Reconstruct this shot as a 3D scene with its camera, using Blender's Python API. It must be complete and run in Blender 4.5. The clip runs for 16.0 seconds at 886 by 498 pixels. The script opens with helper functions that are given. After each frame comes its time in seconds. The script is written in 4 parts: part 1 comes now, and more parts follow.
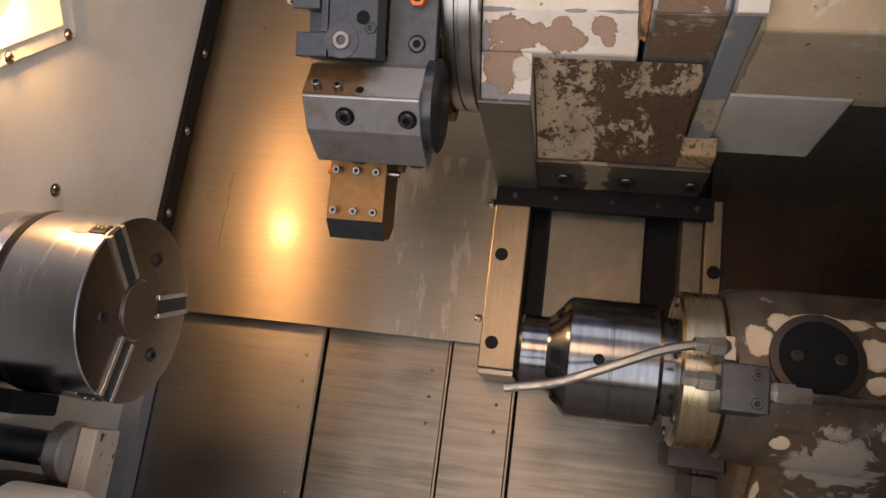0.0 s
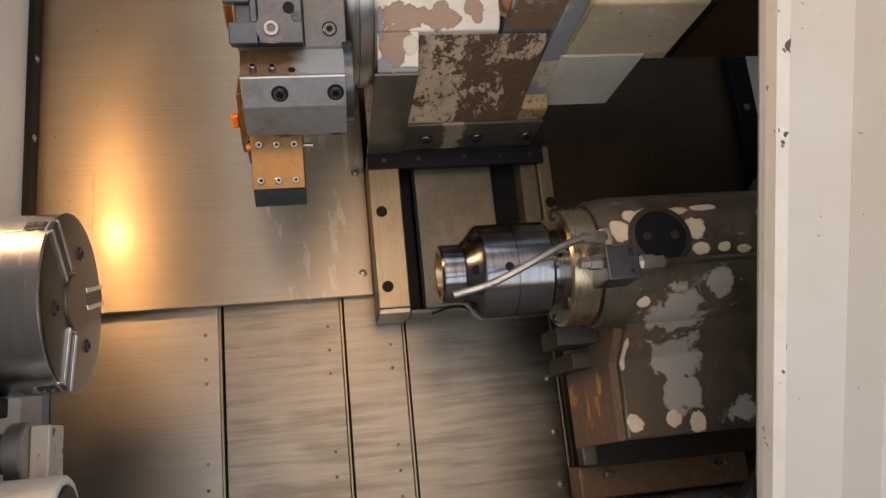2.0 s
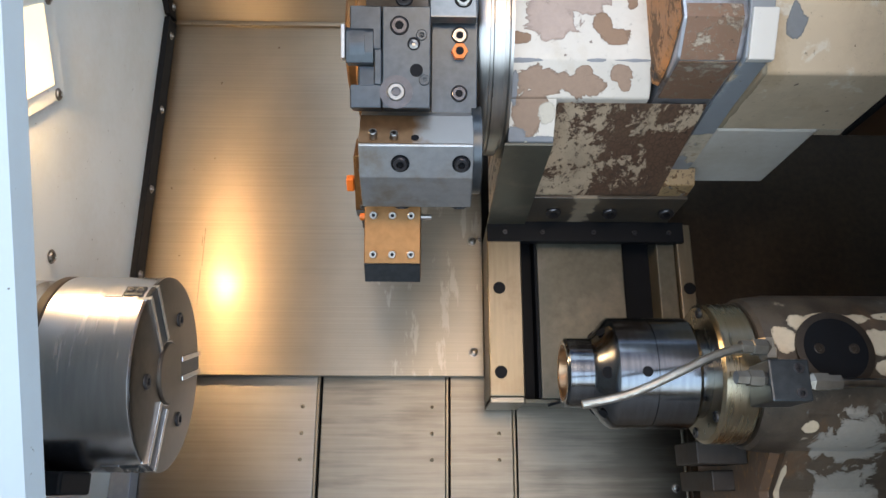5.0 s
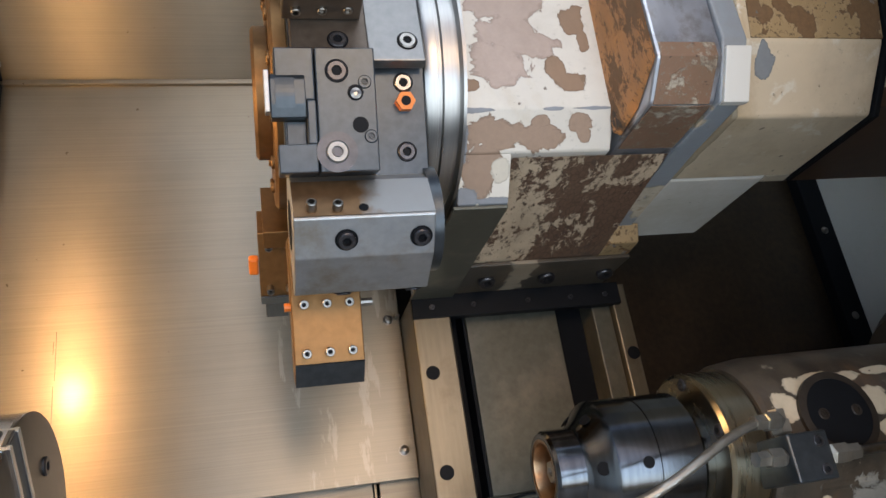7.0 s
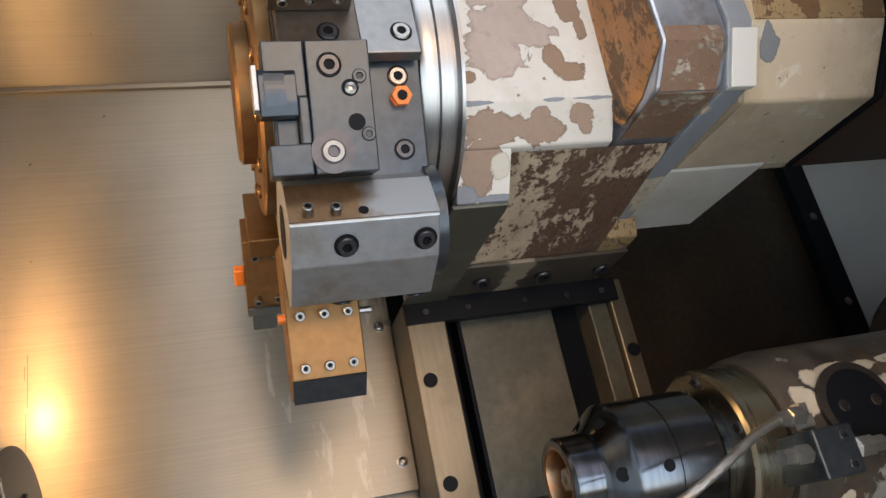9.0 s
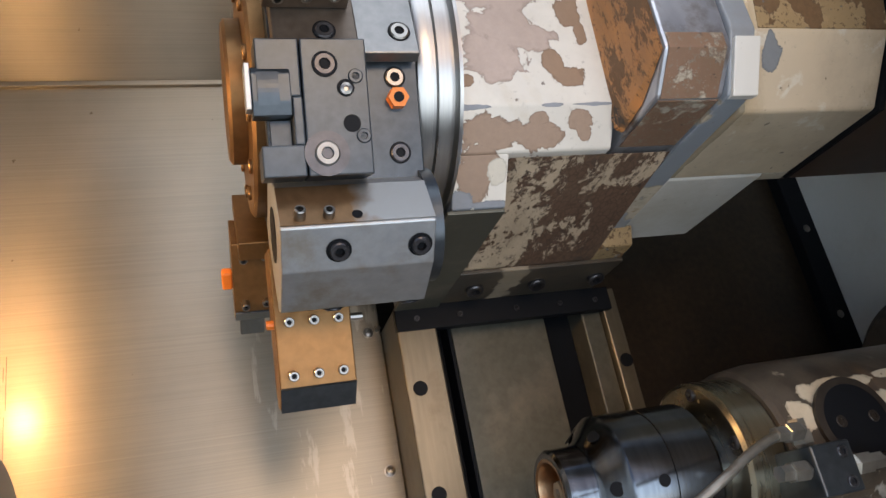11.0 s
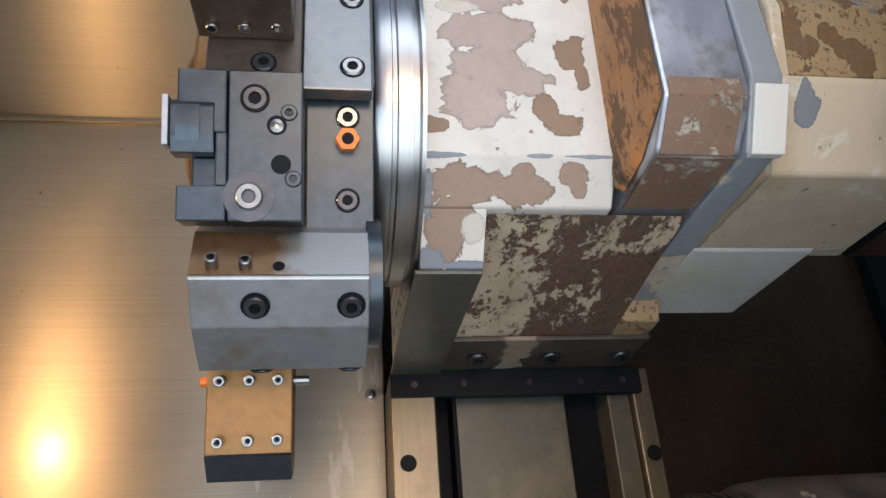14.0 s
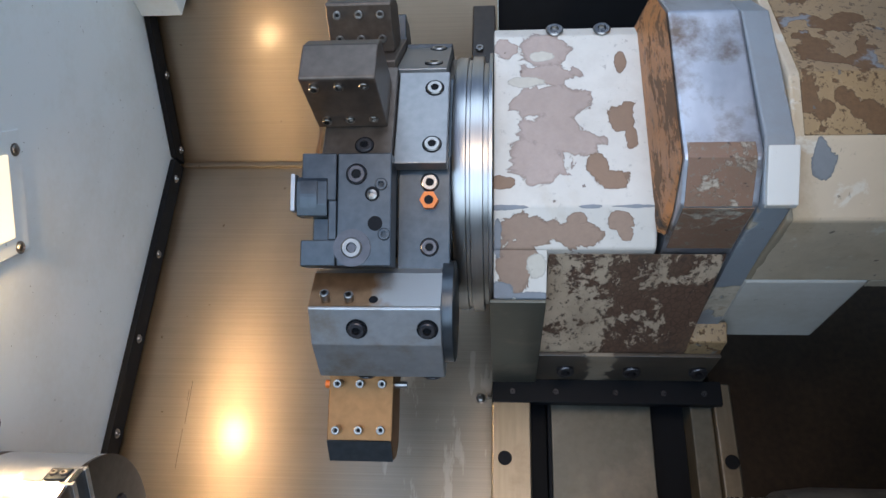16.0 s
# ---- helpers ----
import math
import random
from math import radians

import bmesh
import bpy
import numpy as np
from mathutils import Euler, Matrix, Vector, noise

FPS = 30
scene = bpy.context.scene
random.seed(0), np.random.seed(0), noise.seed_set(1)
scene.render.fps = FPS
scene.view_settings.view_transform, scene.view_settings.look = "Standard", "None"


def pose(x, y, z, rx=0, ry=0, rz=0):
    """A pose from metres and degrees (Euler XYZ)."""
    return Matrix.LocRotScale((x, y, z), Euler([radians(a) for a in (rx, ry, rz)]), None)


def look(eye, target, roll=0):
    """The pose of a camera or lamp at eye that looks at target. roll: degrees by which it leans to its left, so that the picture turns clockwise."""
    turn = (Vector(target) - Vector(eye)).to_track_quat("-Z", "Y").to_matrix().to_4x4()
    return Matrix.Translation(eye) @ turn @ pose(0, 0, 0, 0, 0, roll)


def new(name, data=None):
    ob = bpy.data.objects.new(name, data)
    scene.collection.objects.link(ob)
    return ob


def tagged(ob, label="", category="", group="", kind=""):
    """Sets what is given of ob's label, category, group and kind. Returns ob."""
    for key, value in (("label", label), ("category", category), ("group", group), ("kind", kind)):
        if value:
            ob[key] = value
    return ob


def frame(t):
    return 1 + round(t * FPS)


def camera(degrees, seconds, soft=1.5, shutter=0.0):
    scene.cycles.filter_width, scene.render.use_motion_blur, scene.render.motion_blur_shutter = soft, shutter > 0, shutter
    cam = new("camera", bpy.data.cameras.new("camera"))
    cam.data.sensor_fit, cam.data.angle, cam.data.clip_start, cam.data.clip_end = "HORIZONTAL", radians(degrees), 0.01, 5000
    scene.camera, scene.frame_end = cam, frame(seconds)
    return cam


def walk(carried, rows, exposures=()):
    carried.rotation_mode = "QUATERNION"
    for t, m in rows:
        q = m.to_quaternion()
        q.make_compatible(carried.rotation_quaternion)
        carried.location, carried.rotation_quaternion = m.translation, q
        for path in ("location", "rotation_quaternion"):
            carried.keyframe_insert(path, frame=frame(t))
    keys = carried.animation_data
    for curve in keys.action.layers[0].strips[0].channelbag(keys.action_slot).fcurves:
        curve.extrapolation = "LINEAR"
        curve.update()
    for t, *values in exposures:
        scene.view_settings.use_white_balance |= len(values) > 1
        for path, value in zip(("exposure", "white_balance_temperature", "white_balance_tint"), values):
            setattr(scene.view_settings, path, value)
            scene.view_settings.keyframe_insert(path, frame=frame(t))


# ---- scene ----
cam = camera(61.1, 16.0)
PATH = [
    (0, (0.153, -1.095, -0.126), (-0.204, 0.816, 0.344), 7.6),
    (0.5, (0.082, -1.139, -0.169), (-0.118, 0.802, 0.27), 4.3),
    (1, (0.056, -1.217, -0.231), (-0.021, 0.733, 0.209), 2.0),
    (1.5, (0.005, -1.253, -0.249), (0.082, 0.692, 0.212), -0.9),
    (2, (-0.04, -1.236, -0.231), (0.268, 0.682, 0.247), -5.8),
    (2.5, (-0.078, -1.231, -0.216), (0.328, 0.665, 0.276), -8.6),
    (3, (-0.113, -1.237, -0.225), (0.326, 0.652, 0.262), -9.4),
    (3.5, (-0.13, -1.228, -0.229), (0.305, 0.669, 0.23), -8.9),
    (4, (-0.116, -1.207, -0.218), (0.241, 0.706, 0.24), -7.0),
    (4.5, (-0.071, -1.174, -0.189), (0.094, 0.751, 0.325), -3.0),
    (5, (-0.049, -1.147, -0.159), (-0.015, 0.757, 0.452), 0.1),
    (5.2, (-0.06, -1.142, -0.137), (-0.01, 0.731, 0.56), -0.6),
    (7.3, (-0.149, -1.001, -0.082), (0.345, 0.795, 0.647), -9.4),
    (7.5, (-0.149, -1.0, -0.079), (0.343, 0.798, 0.646), -9.7),
    (8, (-0.153, -0.992, -0.073), (0.357, 0.803, 0.648), -10.8),
    (8.5, (-0.16, -0.98, -0.069), (0.37, 0.811, 0.646), -11.6),
    (9, (-0.167, -0.97, -0.065), (0.385, 0.813, 0.654), -12.0),
    (11.3, (-0.168, -0.954, -0.057), (0.417, 0.814, 0.671), -11.2),
    (11.5, (-0.148, -0.951, -0.058), (0.436, 0.815, 0.675), -11.0),
    (12, (-0.076, -0.925, -0.072), (0.508, 0.837, 0.673), -10.5),
    (12.5, (0.004, -0.915, -0.069), (0.543, 0.835, 0.735), -10.2),
    (13, (0.04, -0.913, -0.06), (0.498, 0.836, 0.797), -9.3),
    (13.5, (0.021, -0.915, -0.048), (0.399, 0.839, 0.834), -6.5),
    (14, (-0.032, -0.913, -0.037), (0.265, 0.852, 0.855), -4.1),
    (14.5, (-0.036, -0.948, -0.044), (0.111, 0.842, 0.837), -1.5),
    (15, (0.006, -1.007, -0.062), (0.001, 0.794, 0.807), 0.7),
    (15.5, (0.038, -1.047, -0.071), (-0.07, 0.747, 0.806), 1.9),
    (16, (0.046, -1.058, -0.075), (-0.11, 0.72, 0.827), 2.3),
]
EXPO = -0.45
SLANT = pose(0, 0, 0, -40)  # the slanted bed leans back
walk(cam, [(t, SLANT @ look(eye, target, roll)) for t, eye, target, roll in PATH],
     [(0, EXPO - 0.3, 8800, 28), (1.6, EXPO - 0.35, 8800, 27), (2.6, EXPO + 0.2, 7200, 13), (5.2, EXPO + 0.17, 6500, 11), (7.4, EXPO - 0.04, 7000, 14),
      (9.0, EXPO - 0.02, 7200, 15), (11.4, EXPO, 7000, 15), (12.5, EXPO + 0.36, 8000, 18), (14.0, EXPO + 0.1, 6700, 13), (15.0, EXPO - 0.14, 6100, 12), (16.0, EXPO - 0.14, 5800, 11)])

# ---- world and light ----
world = bpy.data.worlds.new("world")
scene.world = world
world.use_nodes = True
wn, wl = world.node_tree.nodes, world.node_tree.links
sky = wn.new("ShaderNodeTexSky")
sky.sky_type, sky.sun_disc = "NISHITA", False
sky.sun_elevation, sky.sun_rotation = radians(50), radians(170)
wl.new(sky.outputs[0], wn["Background"].inputs[0])
wn["Background"].inputs[1].default_value = 0.2


def area_lamp(name, eye, target, size, size_y, power, color):
    data = bpy.data.lights.new(name, "AREA")
    data.shape, data.size, data.size_y, data.energy, data.color = "RECTANGLE", size, size_y, power, color
    ob = new(name, data)
    ob.matrix_world = SLANT @ look(eye, target)
    return ob


WARM = (1.0, 0.62, 0.28)
DAY = (0.65, 0.83, 1.0)
# daylight of the hall through the open door, and the hall lamp above it
area_lamp("doorway_daylight", (0.05, -1.85, -0.75), (0.05, 0, 0.2), 2.8, 1.1, 36, DAY)
area_lamp("hall_skylight", (0.15, -1.55, 1.15), (-0.05, -0.2, 0.2), 1.3, 0.6, 10, (0.74, 0.88, 1.0))
area_lamp("hall_lamp", (0.06, -1.6, 0.19), (0.2, 0, 0.0), 0.40, 0.35, 5.2, (1.0, 0.70, 0.42))
area_lamp("machine_lamp", (-0.492, -0.445, 0.255), (0.5, 0.20, 0.10), 0.05, 0.05, 5.2, WARM)

# ---- materials ----


def nodes_of(name):
    m = bpy.data.materials.new(name)
    m.use_nodes = True
    n, l = m.node_tree.nodes, m.node_tree.links
    return m, n, l, n["Principled BSDF"]


def coords(n, l, scale=(1, 1, 1)):
    tc = n.new("ShaderNodeTexCoord")
    mp = n.new("ShaderNodeMapping")
    mp.inputs["Scale"].default_value = scale
    l.new(tc.outputs["Object"], mp.inputs["Vector"])
    return mp.outputs["Vector"]


def noise_of(n, l, vec, scale, detail=5, rough=0.55, dist=0.0):
    t = n.new("ShaderNodeTexNoise")
    t.inputs["Scale"].default_value, t.inputs["Detail"].default_value = scale, detail
    t.inputs["Roughness"].default_value, t.inputs["Distortion"].default_value = rough, dist
    l.new(vec, t.inputs["Vector"])
    return t.outputs["Fac"]


def ramp_of(n, l, fac, stops, mode="LINEAR"):
    r = n.new("ShaderNodeValToRGB")
    r.color_ramp.interpolation = mode
    e = r.color_ramp.elements
    while len(e) < len(stops):
        e.new(0.5)
    for el, (p, c) in zip(e, stops):
        el.position, el.color = p, (*c, 1) if len(c) == 3 else c
    l.new(fac, r.inputs[0])
    return r.outputs[0]


def mix_of(n, l, fac, a, b):
    m = n.new("ShaderNodeMix")
    m.data_type = "RGBA"
    for sock, v in ((m.inputs[0], fac), (m.inputs[6], a), (m.inputs[7], b)):
        if isinstance(v, (int, float)):
            sock.default_value = v
        elif isinstance(v, tuple):
            sock.default_value = (*v, 1)
        else:
            l.new(v, sock)
    return m.outputs[2]


def math_of(n, l, op, a, b=0.0, clamp=False):
    m = n.new("ShaderNodeMath")
    m.operation, m.use_clamp = op, clamp
    for sock, v in ((m.inputs[0], a), (m.inputs[1], b)):
        if isinstance(v, (int, float)):
            sock.default_value = v
        else:
            l.new(v, sock)
    return m.outputs[0]


def bump_of(n, l, bsdf, height, strength, distance=0.001):
    b = n.new("ShaderNodeBump")
    b.inputs["Strength"].default_value, b.inputs["Distance"].default_value = strength, distance
    l.new(height, b.inputs["Height"])
    l.new(b.outputs[0], bsdf.inputs["Normal"])


def steel(name, dark, light, rough=(0.25, 0.45), metal=1.0, grain=(14, 14, 14), aniso=0.0, stain=None, turn=0.0, relief=0.06):
    """Metal with a grain along one axis, cloudy tone and an optional stain colour."""
    m, n, l, b = nodes_of(name)
    fine = noise_of(n, l, coords(n, l, grain), 8, 4)
    big = noise_of(n, l, coords(n, l), 9, 5)
    tone = math_of(n, l, "ADD", math_of(n, l, "MULTIPLY", fine, 0.5), math_of(n, l, "MULTIPLY", big, 0.5))
    col = ramp_of(n, l, tone, [(0.35, dark), (0.65, light)])
    if stain:
        spots = ramp_of(n, l, noise_of(n, l, coords(n, l), 16, 8, 0.65), [(0.5, (0, 0, 0)), (0.68, (1, 1, 1))])
        col = mix_of(n, l, spots, col, stain)
    l.new(col, b.inputs["Base Color"])
    b.inputs["Metallic"].default_value = metal
    rr = n.new("ShaderNodeMapRange")
    rr.inputs["To Min"].default_value, rr.inputs["To Max"].default_value = rough
    rr.inputs["From Min"].default_value, rr.inputs["From Max"].default_value = 0.3, 0.7
    l.new(tone, rr.inputs[0])
    l.new(rr.outputs[0], b.inputs["Roughness"])
    if aniso:
        b.inputs["Anisotropic"].default_value = aniso
        b.inputs["Anisotropic Rotation"].default_value = turn
        tg = n.new("ShaderNodeTangent")
        tg.direction_type = "UV_MAP"
        l.new(tg.outputs[0], b.inputs["Tangent"])
    if relief:
        bump_of(n, l, b, fine, relief, 0.0005)
    return m


def paint(name, base, dirt, rough=0.45, amount=0.5):
    m, n, l, b = nodes_of(name)
    big = noise_of(n, l, coords(n, l), 7, 6)
    small = noise_of(n, l, coords(n, l), 90, 6, 0.7)
    tone = math_of(n, l, "ADD", math_of(n, l, "MULTIPLY", big, 0.7), math_of(n, l, "MULTIPLY", small, 0.3))
    col = mix_of(n, l, ramp_of(n, l, tone, [(0.45, (0, 0, 0)), (0.75, (amount,) * 3)]), base, dirt)
    specks = ramp_of(n, l, noise_of(n, l, coords(n, l), 160, 2), [(0.74, (0, 0, 0)), (0.78, (1, 1, 1))])
    l.new(mix_of(n, l, specks, col, tuple(c * 0.3 for c in dirt)), b.inputs["Base Color"])
    b.inputs["Roughness"].default_value = rough
    bump_of(n, l, b, small, 0.1, 0.001)
    return m


def chipped(name, top, under, bare, cover=0.5, scale=14, under_rough=0.7, seed=0.0, fine=0.0, stretch=(1, 1, 1), ragged=0.55, grime=0.35, cracks=0.0, grade=None):
    """Paint flaked off in patches with sharp outlines: top coat, primer under it, bare metal or rust in places, grime over all."""
    m, n, l, b = nodes_of(name)
    tc = n.new("ShaderNodeTexCoord")
    mp = n.new("ShaderNodeMapping")
    mp.inputs["Location"].default_value = (seed, seed * 0.7, seed * 1.3)
    mp.inputs["Scale"].default_value = stretch
    l.new(tc.outputs["Object"], mp.inputs["Vector"])
    vec = mp.outputs["Vector"]
    patch = noise_of(n, l, vec, scale, 10, ragged, 0.25)
    if grade:  # the top coat thins out along x
        gx = n.new("ShaderNodeSeparateXYZ")
        l.new(tc.outputs["Object"], gx.inputs[0])
        patch = math_of(n, l, "ADD", patch, math_of(n, l, "MULTIPLY", math_of(n, l, "SUBTRACT", gx.outputs[0], grade[0]), grade[1]))
    edge = 0.01
    mask = ramp_of(n, l, patch, [(cover - edge, (0, 0, 0)), (cover + edge, (1, 1, 1))])
    rim = ramp_of(n, l, patch, [(cover - 0.03, (0, 0, 0)), (cover - 0.008, (1, 1, 1)), (cover + 0.004, (0, 0, 0))])
    line = ramp_of(n, l, patch, [(cover, (0, 0, 0)), (cover + 0.006, (1, 1, 1)), (cover + 0.02, (0, 0, 0))])
    deep = ramp_of(n, l, noise_of(n, l, vec, scale * 0.8, 8, 0.66), [(0.57, (0, 0, 0)), (0.61, (1, 1, 1))])
    small = noise_of(n, l, vec, scale * 9, 6, 0.7)
    und = mix_of(n, l, small, tuple(c * 0.55 for c in under), tuple(min(1, c * 1.4) for c in under))
    und = mix_of(n, l, deep, und, bare)
    und = mix_of(n, l, math_of(n, l, "MULTIPLY", line, 0.55), und, tuple(c * 0.35 for c in under))
    if cracks:
        vo = n.new("ShaderNodeTexVoronoi")
        vo.feature = "DISTANCE_TO_EDGE"
        vo.inputs["Scale"].default_value = 130
        l.new(vec, vo.inputs["Vector"])
        net = ramp_of(n, l, vo.outputs["Distance"], [(0.0, (cracks,) * 3), (0.10, (0, 0, 0))])
        und = mix_of(n, l, net, und, tuple(c * 0.3 for c in under))
    cloud = noise_of(n, l, vec, 6, 6)
    coat = mix_of(n, l, cloud, tuple(c * 0.72 for c in top), tuple(min(1, c * 1.15) for c in top))
    coat = mix_of(n, l, math_of(n, l, "MULTIPLY", rim, 0.5), coat, tuple(min(1, c * 1.25) for c in top))
    if fine:
        crack = ramp_of(n, l, noise_of(n, l, vec, scale * 7, 8, 0.75), [(0.55, (0, 0, 0)), (0.6, (fine,) * 3)])
        coat = mix_of(n, l, crack, coat, tuple(c * 0.45 for c in under))
    col = mix_of(n, l, mask, coat, und)
    film = noise_of(n, l, vec, 9, 9, 0.68)
    col = mix_of(n, l, ramp_of(n, l, film, [(0.46, (0, 0, 0)), (0.72, (grime,) * 3)]), col, (0.16, 0.11, 0.07))
    nick = ramp_of(n, l, noise_of(n, l, vec, 75, 4, 0.5), [(0.70, (0, 0, 0)), (0.72, (0.8, 0.8, 0.8))])
    col = mix_of(n, l, nick, col, tuple(c * 0.5 for c in bare))
    l.new(col, b.inputs["Base Color"])
    rr = n.new("ShaderNodeMapRange")
    rr.inputs["To Min"].default_value, rr.inputs["To Max"].default_value = 0.40, under_rough
    l.new(mask, rr.inputs[0])
    l.new(rr.outputs[0], b.inputs["Roughness"])
    h = math_of(n, l, "ADD", math_of(n, l, "MULTIPLY", mask, -1.0), math_of(n, l, "MULTIPLY", small, 0.35))
    bump_of(n, l, b, h, 0.6, 0.0014)
    return m


def plain(name, col, rough=0.5, metal=0.0, var=0.2, emit=0.0):
    m, n, l, b = nodes_of(name)
    t = noise_of(n, l, coords(n, l), 40, 5)
    l.new(mix_of(n, l, t, tuple(c * (1 - var) for c in col), tuple(min(1, c * (1 + var)) for c in col)), b.inputs["Base Color"])
    b.inputs["Roughness"].default_value, b.inputs["Metallic"].default_value = rough, metal
    if emit:
        b.inputs["Emission Color"].default_value, b.inputs["Emission Strength"].default_value = (*col, 1), emit
    return m


def shaped_mask(n, l, vec, patches, wobble, seed):
    """Where flakes of given place and size lie: (x, z, half width, half height) in machine coordinates, with ragged outlines."""
    rag = noise_of(n, l, vec, 38 + seed, 9, 0.62, 0.6)
    field = None
    for x, z, rx, rz in patches:
        off = n.new("ShaderNodeVectorMath")
        off.operation = "SUBTRACT"
        off.inputs[1].default_value = (x, 0, z)
        l.new(vec, off.inputs[0])
        sc = n.new("ShaderNodeVectorMath")
        sc.operation = "MULTIPLY"
        sc.inputs[1].default_value = (1 / rx, 0, 1 / rz)
        l.new(off.outputs[0], sc.inputs[0])
        ln = n.new("ShaderNodeVectorMath")
        ln.operation = "LENGTH"
        l.new(sc.outputs[0], ln.inputs[0])
        field = ln.outputs["Value"] if field is None else math_of(n, l, "MINIMUM", field, ln.outputs["Value"])
    return math_of(n, l, "ADD", field, math_of(n, l, "MULTIPLY", math_of(n, l, "SUBTRACT", rag, 0.5), wobble))


def shaped_flakes(name, base, coat, layers, rough=(0.40, 0.62), grime=0.3, fleck=0.5, relief=-1.0, stains=()):
    """Paint with flakes of known shape: layers of (colour, patches, wobble), later ones over earlier, grime and nicks over all."""
    m, n, l, b = nodes_of(name)
    tc = n.new("ShaderNodeTexCoord")
    mp = n.new("ShaderNodeMapping")
    mp.inputs["Location"].default_value = base
    l.new(tc.outputs["Object"], mp.inputs["Vector"])
    vec = mp.outputs["Vector"]
    cloud = noise_of(n, l, vec, 8, 7, 0.6)
    small = noise_of(n, l, vec, 140, 6, 0.7)
    col = mix_of(n, l, cloud, tuple(c * 0.76 for c in coat), tuple(min(1, c * 1.14) for c in coat))
    hair = ramp_of(n, l, noise_of(n, l, vec, 110, 8, 0.72), [(0.60, (0, 0, 0)), (0.66, (fleck,) * 3)])
    col = mix_of(n, l, hair, col, tuple(c * 0.5 for c in coat))
    for tone, low, high, scale, stretch in stains:
        f = noise_of(n, l, coords(n, l, stretch), scale, 8, 0.66, 0.3)
        col = mix_of(n, l, ramp_of(n, l, f, [(low, (0, 0, 0)), (high, (0.85, 0.85, 0.85))]), col, tone)
    bare = 0.0
    for k, (tone, patches, wobble) in enumerate(layers):
        f = shaped_mask(n, l, vec, patches, wobble, 7 * k)
        mask = ramp_of(n, l, f, [(0.97, (1, 1, 1)), (1.03, (0, 0, 0))])
        line = ramp_of(n, l, f, [(0.82, (0, 0, 0)), (0.97, (0.75, 0.75, 0.75)), (1.02, (0, 0, 0))])
        und = mix_of(n, l, small, tuple(c * 0.66 for c in tone), tuple(min(1, c * 1.25) for c in tone))
        und = mix_of(n, l, cloud, und, tuple(c * 0.8 for c in tone))
        und = mix_of(n, l, math_of(n, l, "MULTIPLY", line, 0.7), und, tuple(c * 0.4 for c in tone))
        col = mix_of(n, l, mask, col, und)
        bare = math_of(n, l, "MAXIMUM", bare, mask)
    film = noise_of(n, l, vec, 10, 9, 0.68)
    col = mix_of(n, l, ramp_of(n, l, film, [(0.48, (0, 0, 0)), (0.74, (grime,) * 3)]), col, (0.17, 0.12, 0.075))
    nick = ramp_of(n, l, noise_of(n, l, vec, 85, 4, 0.5), [(0.715, (0, 0, 0)), (0.73, (0.8, 0.8, 0.8))])
    col = mix_of(n, l, nick, col, (0.09, 0.06, 0.045))
    l.new(col, b.inputs["Base Color"])
    rr = n.new("ShaderNodeMapRange")
    rr.inputs["To Min"].default_value, rr.inputs["To Max"].default_value = rough
    l.new(bare, rr.inputs[0])
    l.new(rr.outputs[0], b.inputs["Roughness"])
    bump_of(n, l, b, math_of(n, l, "ADD", math_of(n, l, "MULTIPLY", bare, relief), math_of(n, l, "MULTIPLY", small, 0.3)), 0.6, 0.0012)
    return m


def smear_wear(mat, stretch, level, tone, amount):
    """Dark rubbed smears that run one way over a metal."""
    n, l = mat.node_tree.nodes, mat.node_tree.links
    b = n["Principled BSDF"]
    f1 = noise_of(n, l, coords(n, l, stretch), 4.5, 6, 0.6)
    f2 = noise_of(n, l, coords(n, l), 6, 3)
    f = math_of(n, l, "ADD", math_of(n, l, "MULTIPLY", f1, 0.7), math_of(n, l, "MULTIPLY", f2, 0.45))
    k = ramp_of(n, l, f, [(level, (0, 0, 0)), (level + 0.13, (amount,) * 3)])
    src = b.inputs["Base Color"].links[0].from_socket
    l.new(mix_of(n, l, k, src, tone), b.inputs["Base Color"])


RINGM = steel("turned_ring_steel", (0.34, 0.34, 0.335), (0.46, 0.455, 0.44), (0.26, 0.36), grain=(40, 2, 2), relief=0.03)
SHEET = steel("brushed_sheet_steel", (0.228, 0.194, 0.148), (0.288, 0.247, 0.192), (0.38, 0.48), grain=(0.5, 90, 90), aniso=0.75, turn=0.25)
sn, sl = SHEET.node_tree.nodes, SHEET.node_tree.links
sb = sn["Principled BSDF"]
sb.inputs["Coat Weight"].default_value, sb.inputs["Coat Roughness"].default_value = 0.35, 0.16
sv = coords(sn, sl, (26, 1, 6))
marks = ramp_of(sn, sl, noise_of(sn, sl, sv, 1.6, 6, 0.6), [(0.56, (0, 0, 0)), (0.60, (1, 1, 1))])
sep = sn.new("ShaderNodeSeparateXYZ")
sl.new(coords(sn, sl), sep.inputs[0])
zone = math_of(sn, sl, "MULTIPLY", math_of(sn, sl, "GREATER_THAN", sep.outputs[0], 0.10), math_of(sn, sl, "LESS_THAN", sep.outputs[2], -0.02))
marks = math_of(sn, sl, "MULTIPLY", math_of(sn, sl, "MULTIPLY", marks, zone), 0.2)
specks = ramp_of(sn, sl, noise_of(sn, sl, coords(sn, sl), 75, 2), [(0.765, (0, 0, 0)), (0.785, (1, 1, 1))])
old = sb.inputs["Base Color"].links[0].from_socket
new_col = mix_of(sn, sl, marks, old, (0.62, 0.58, 0.50))
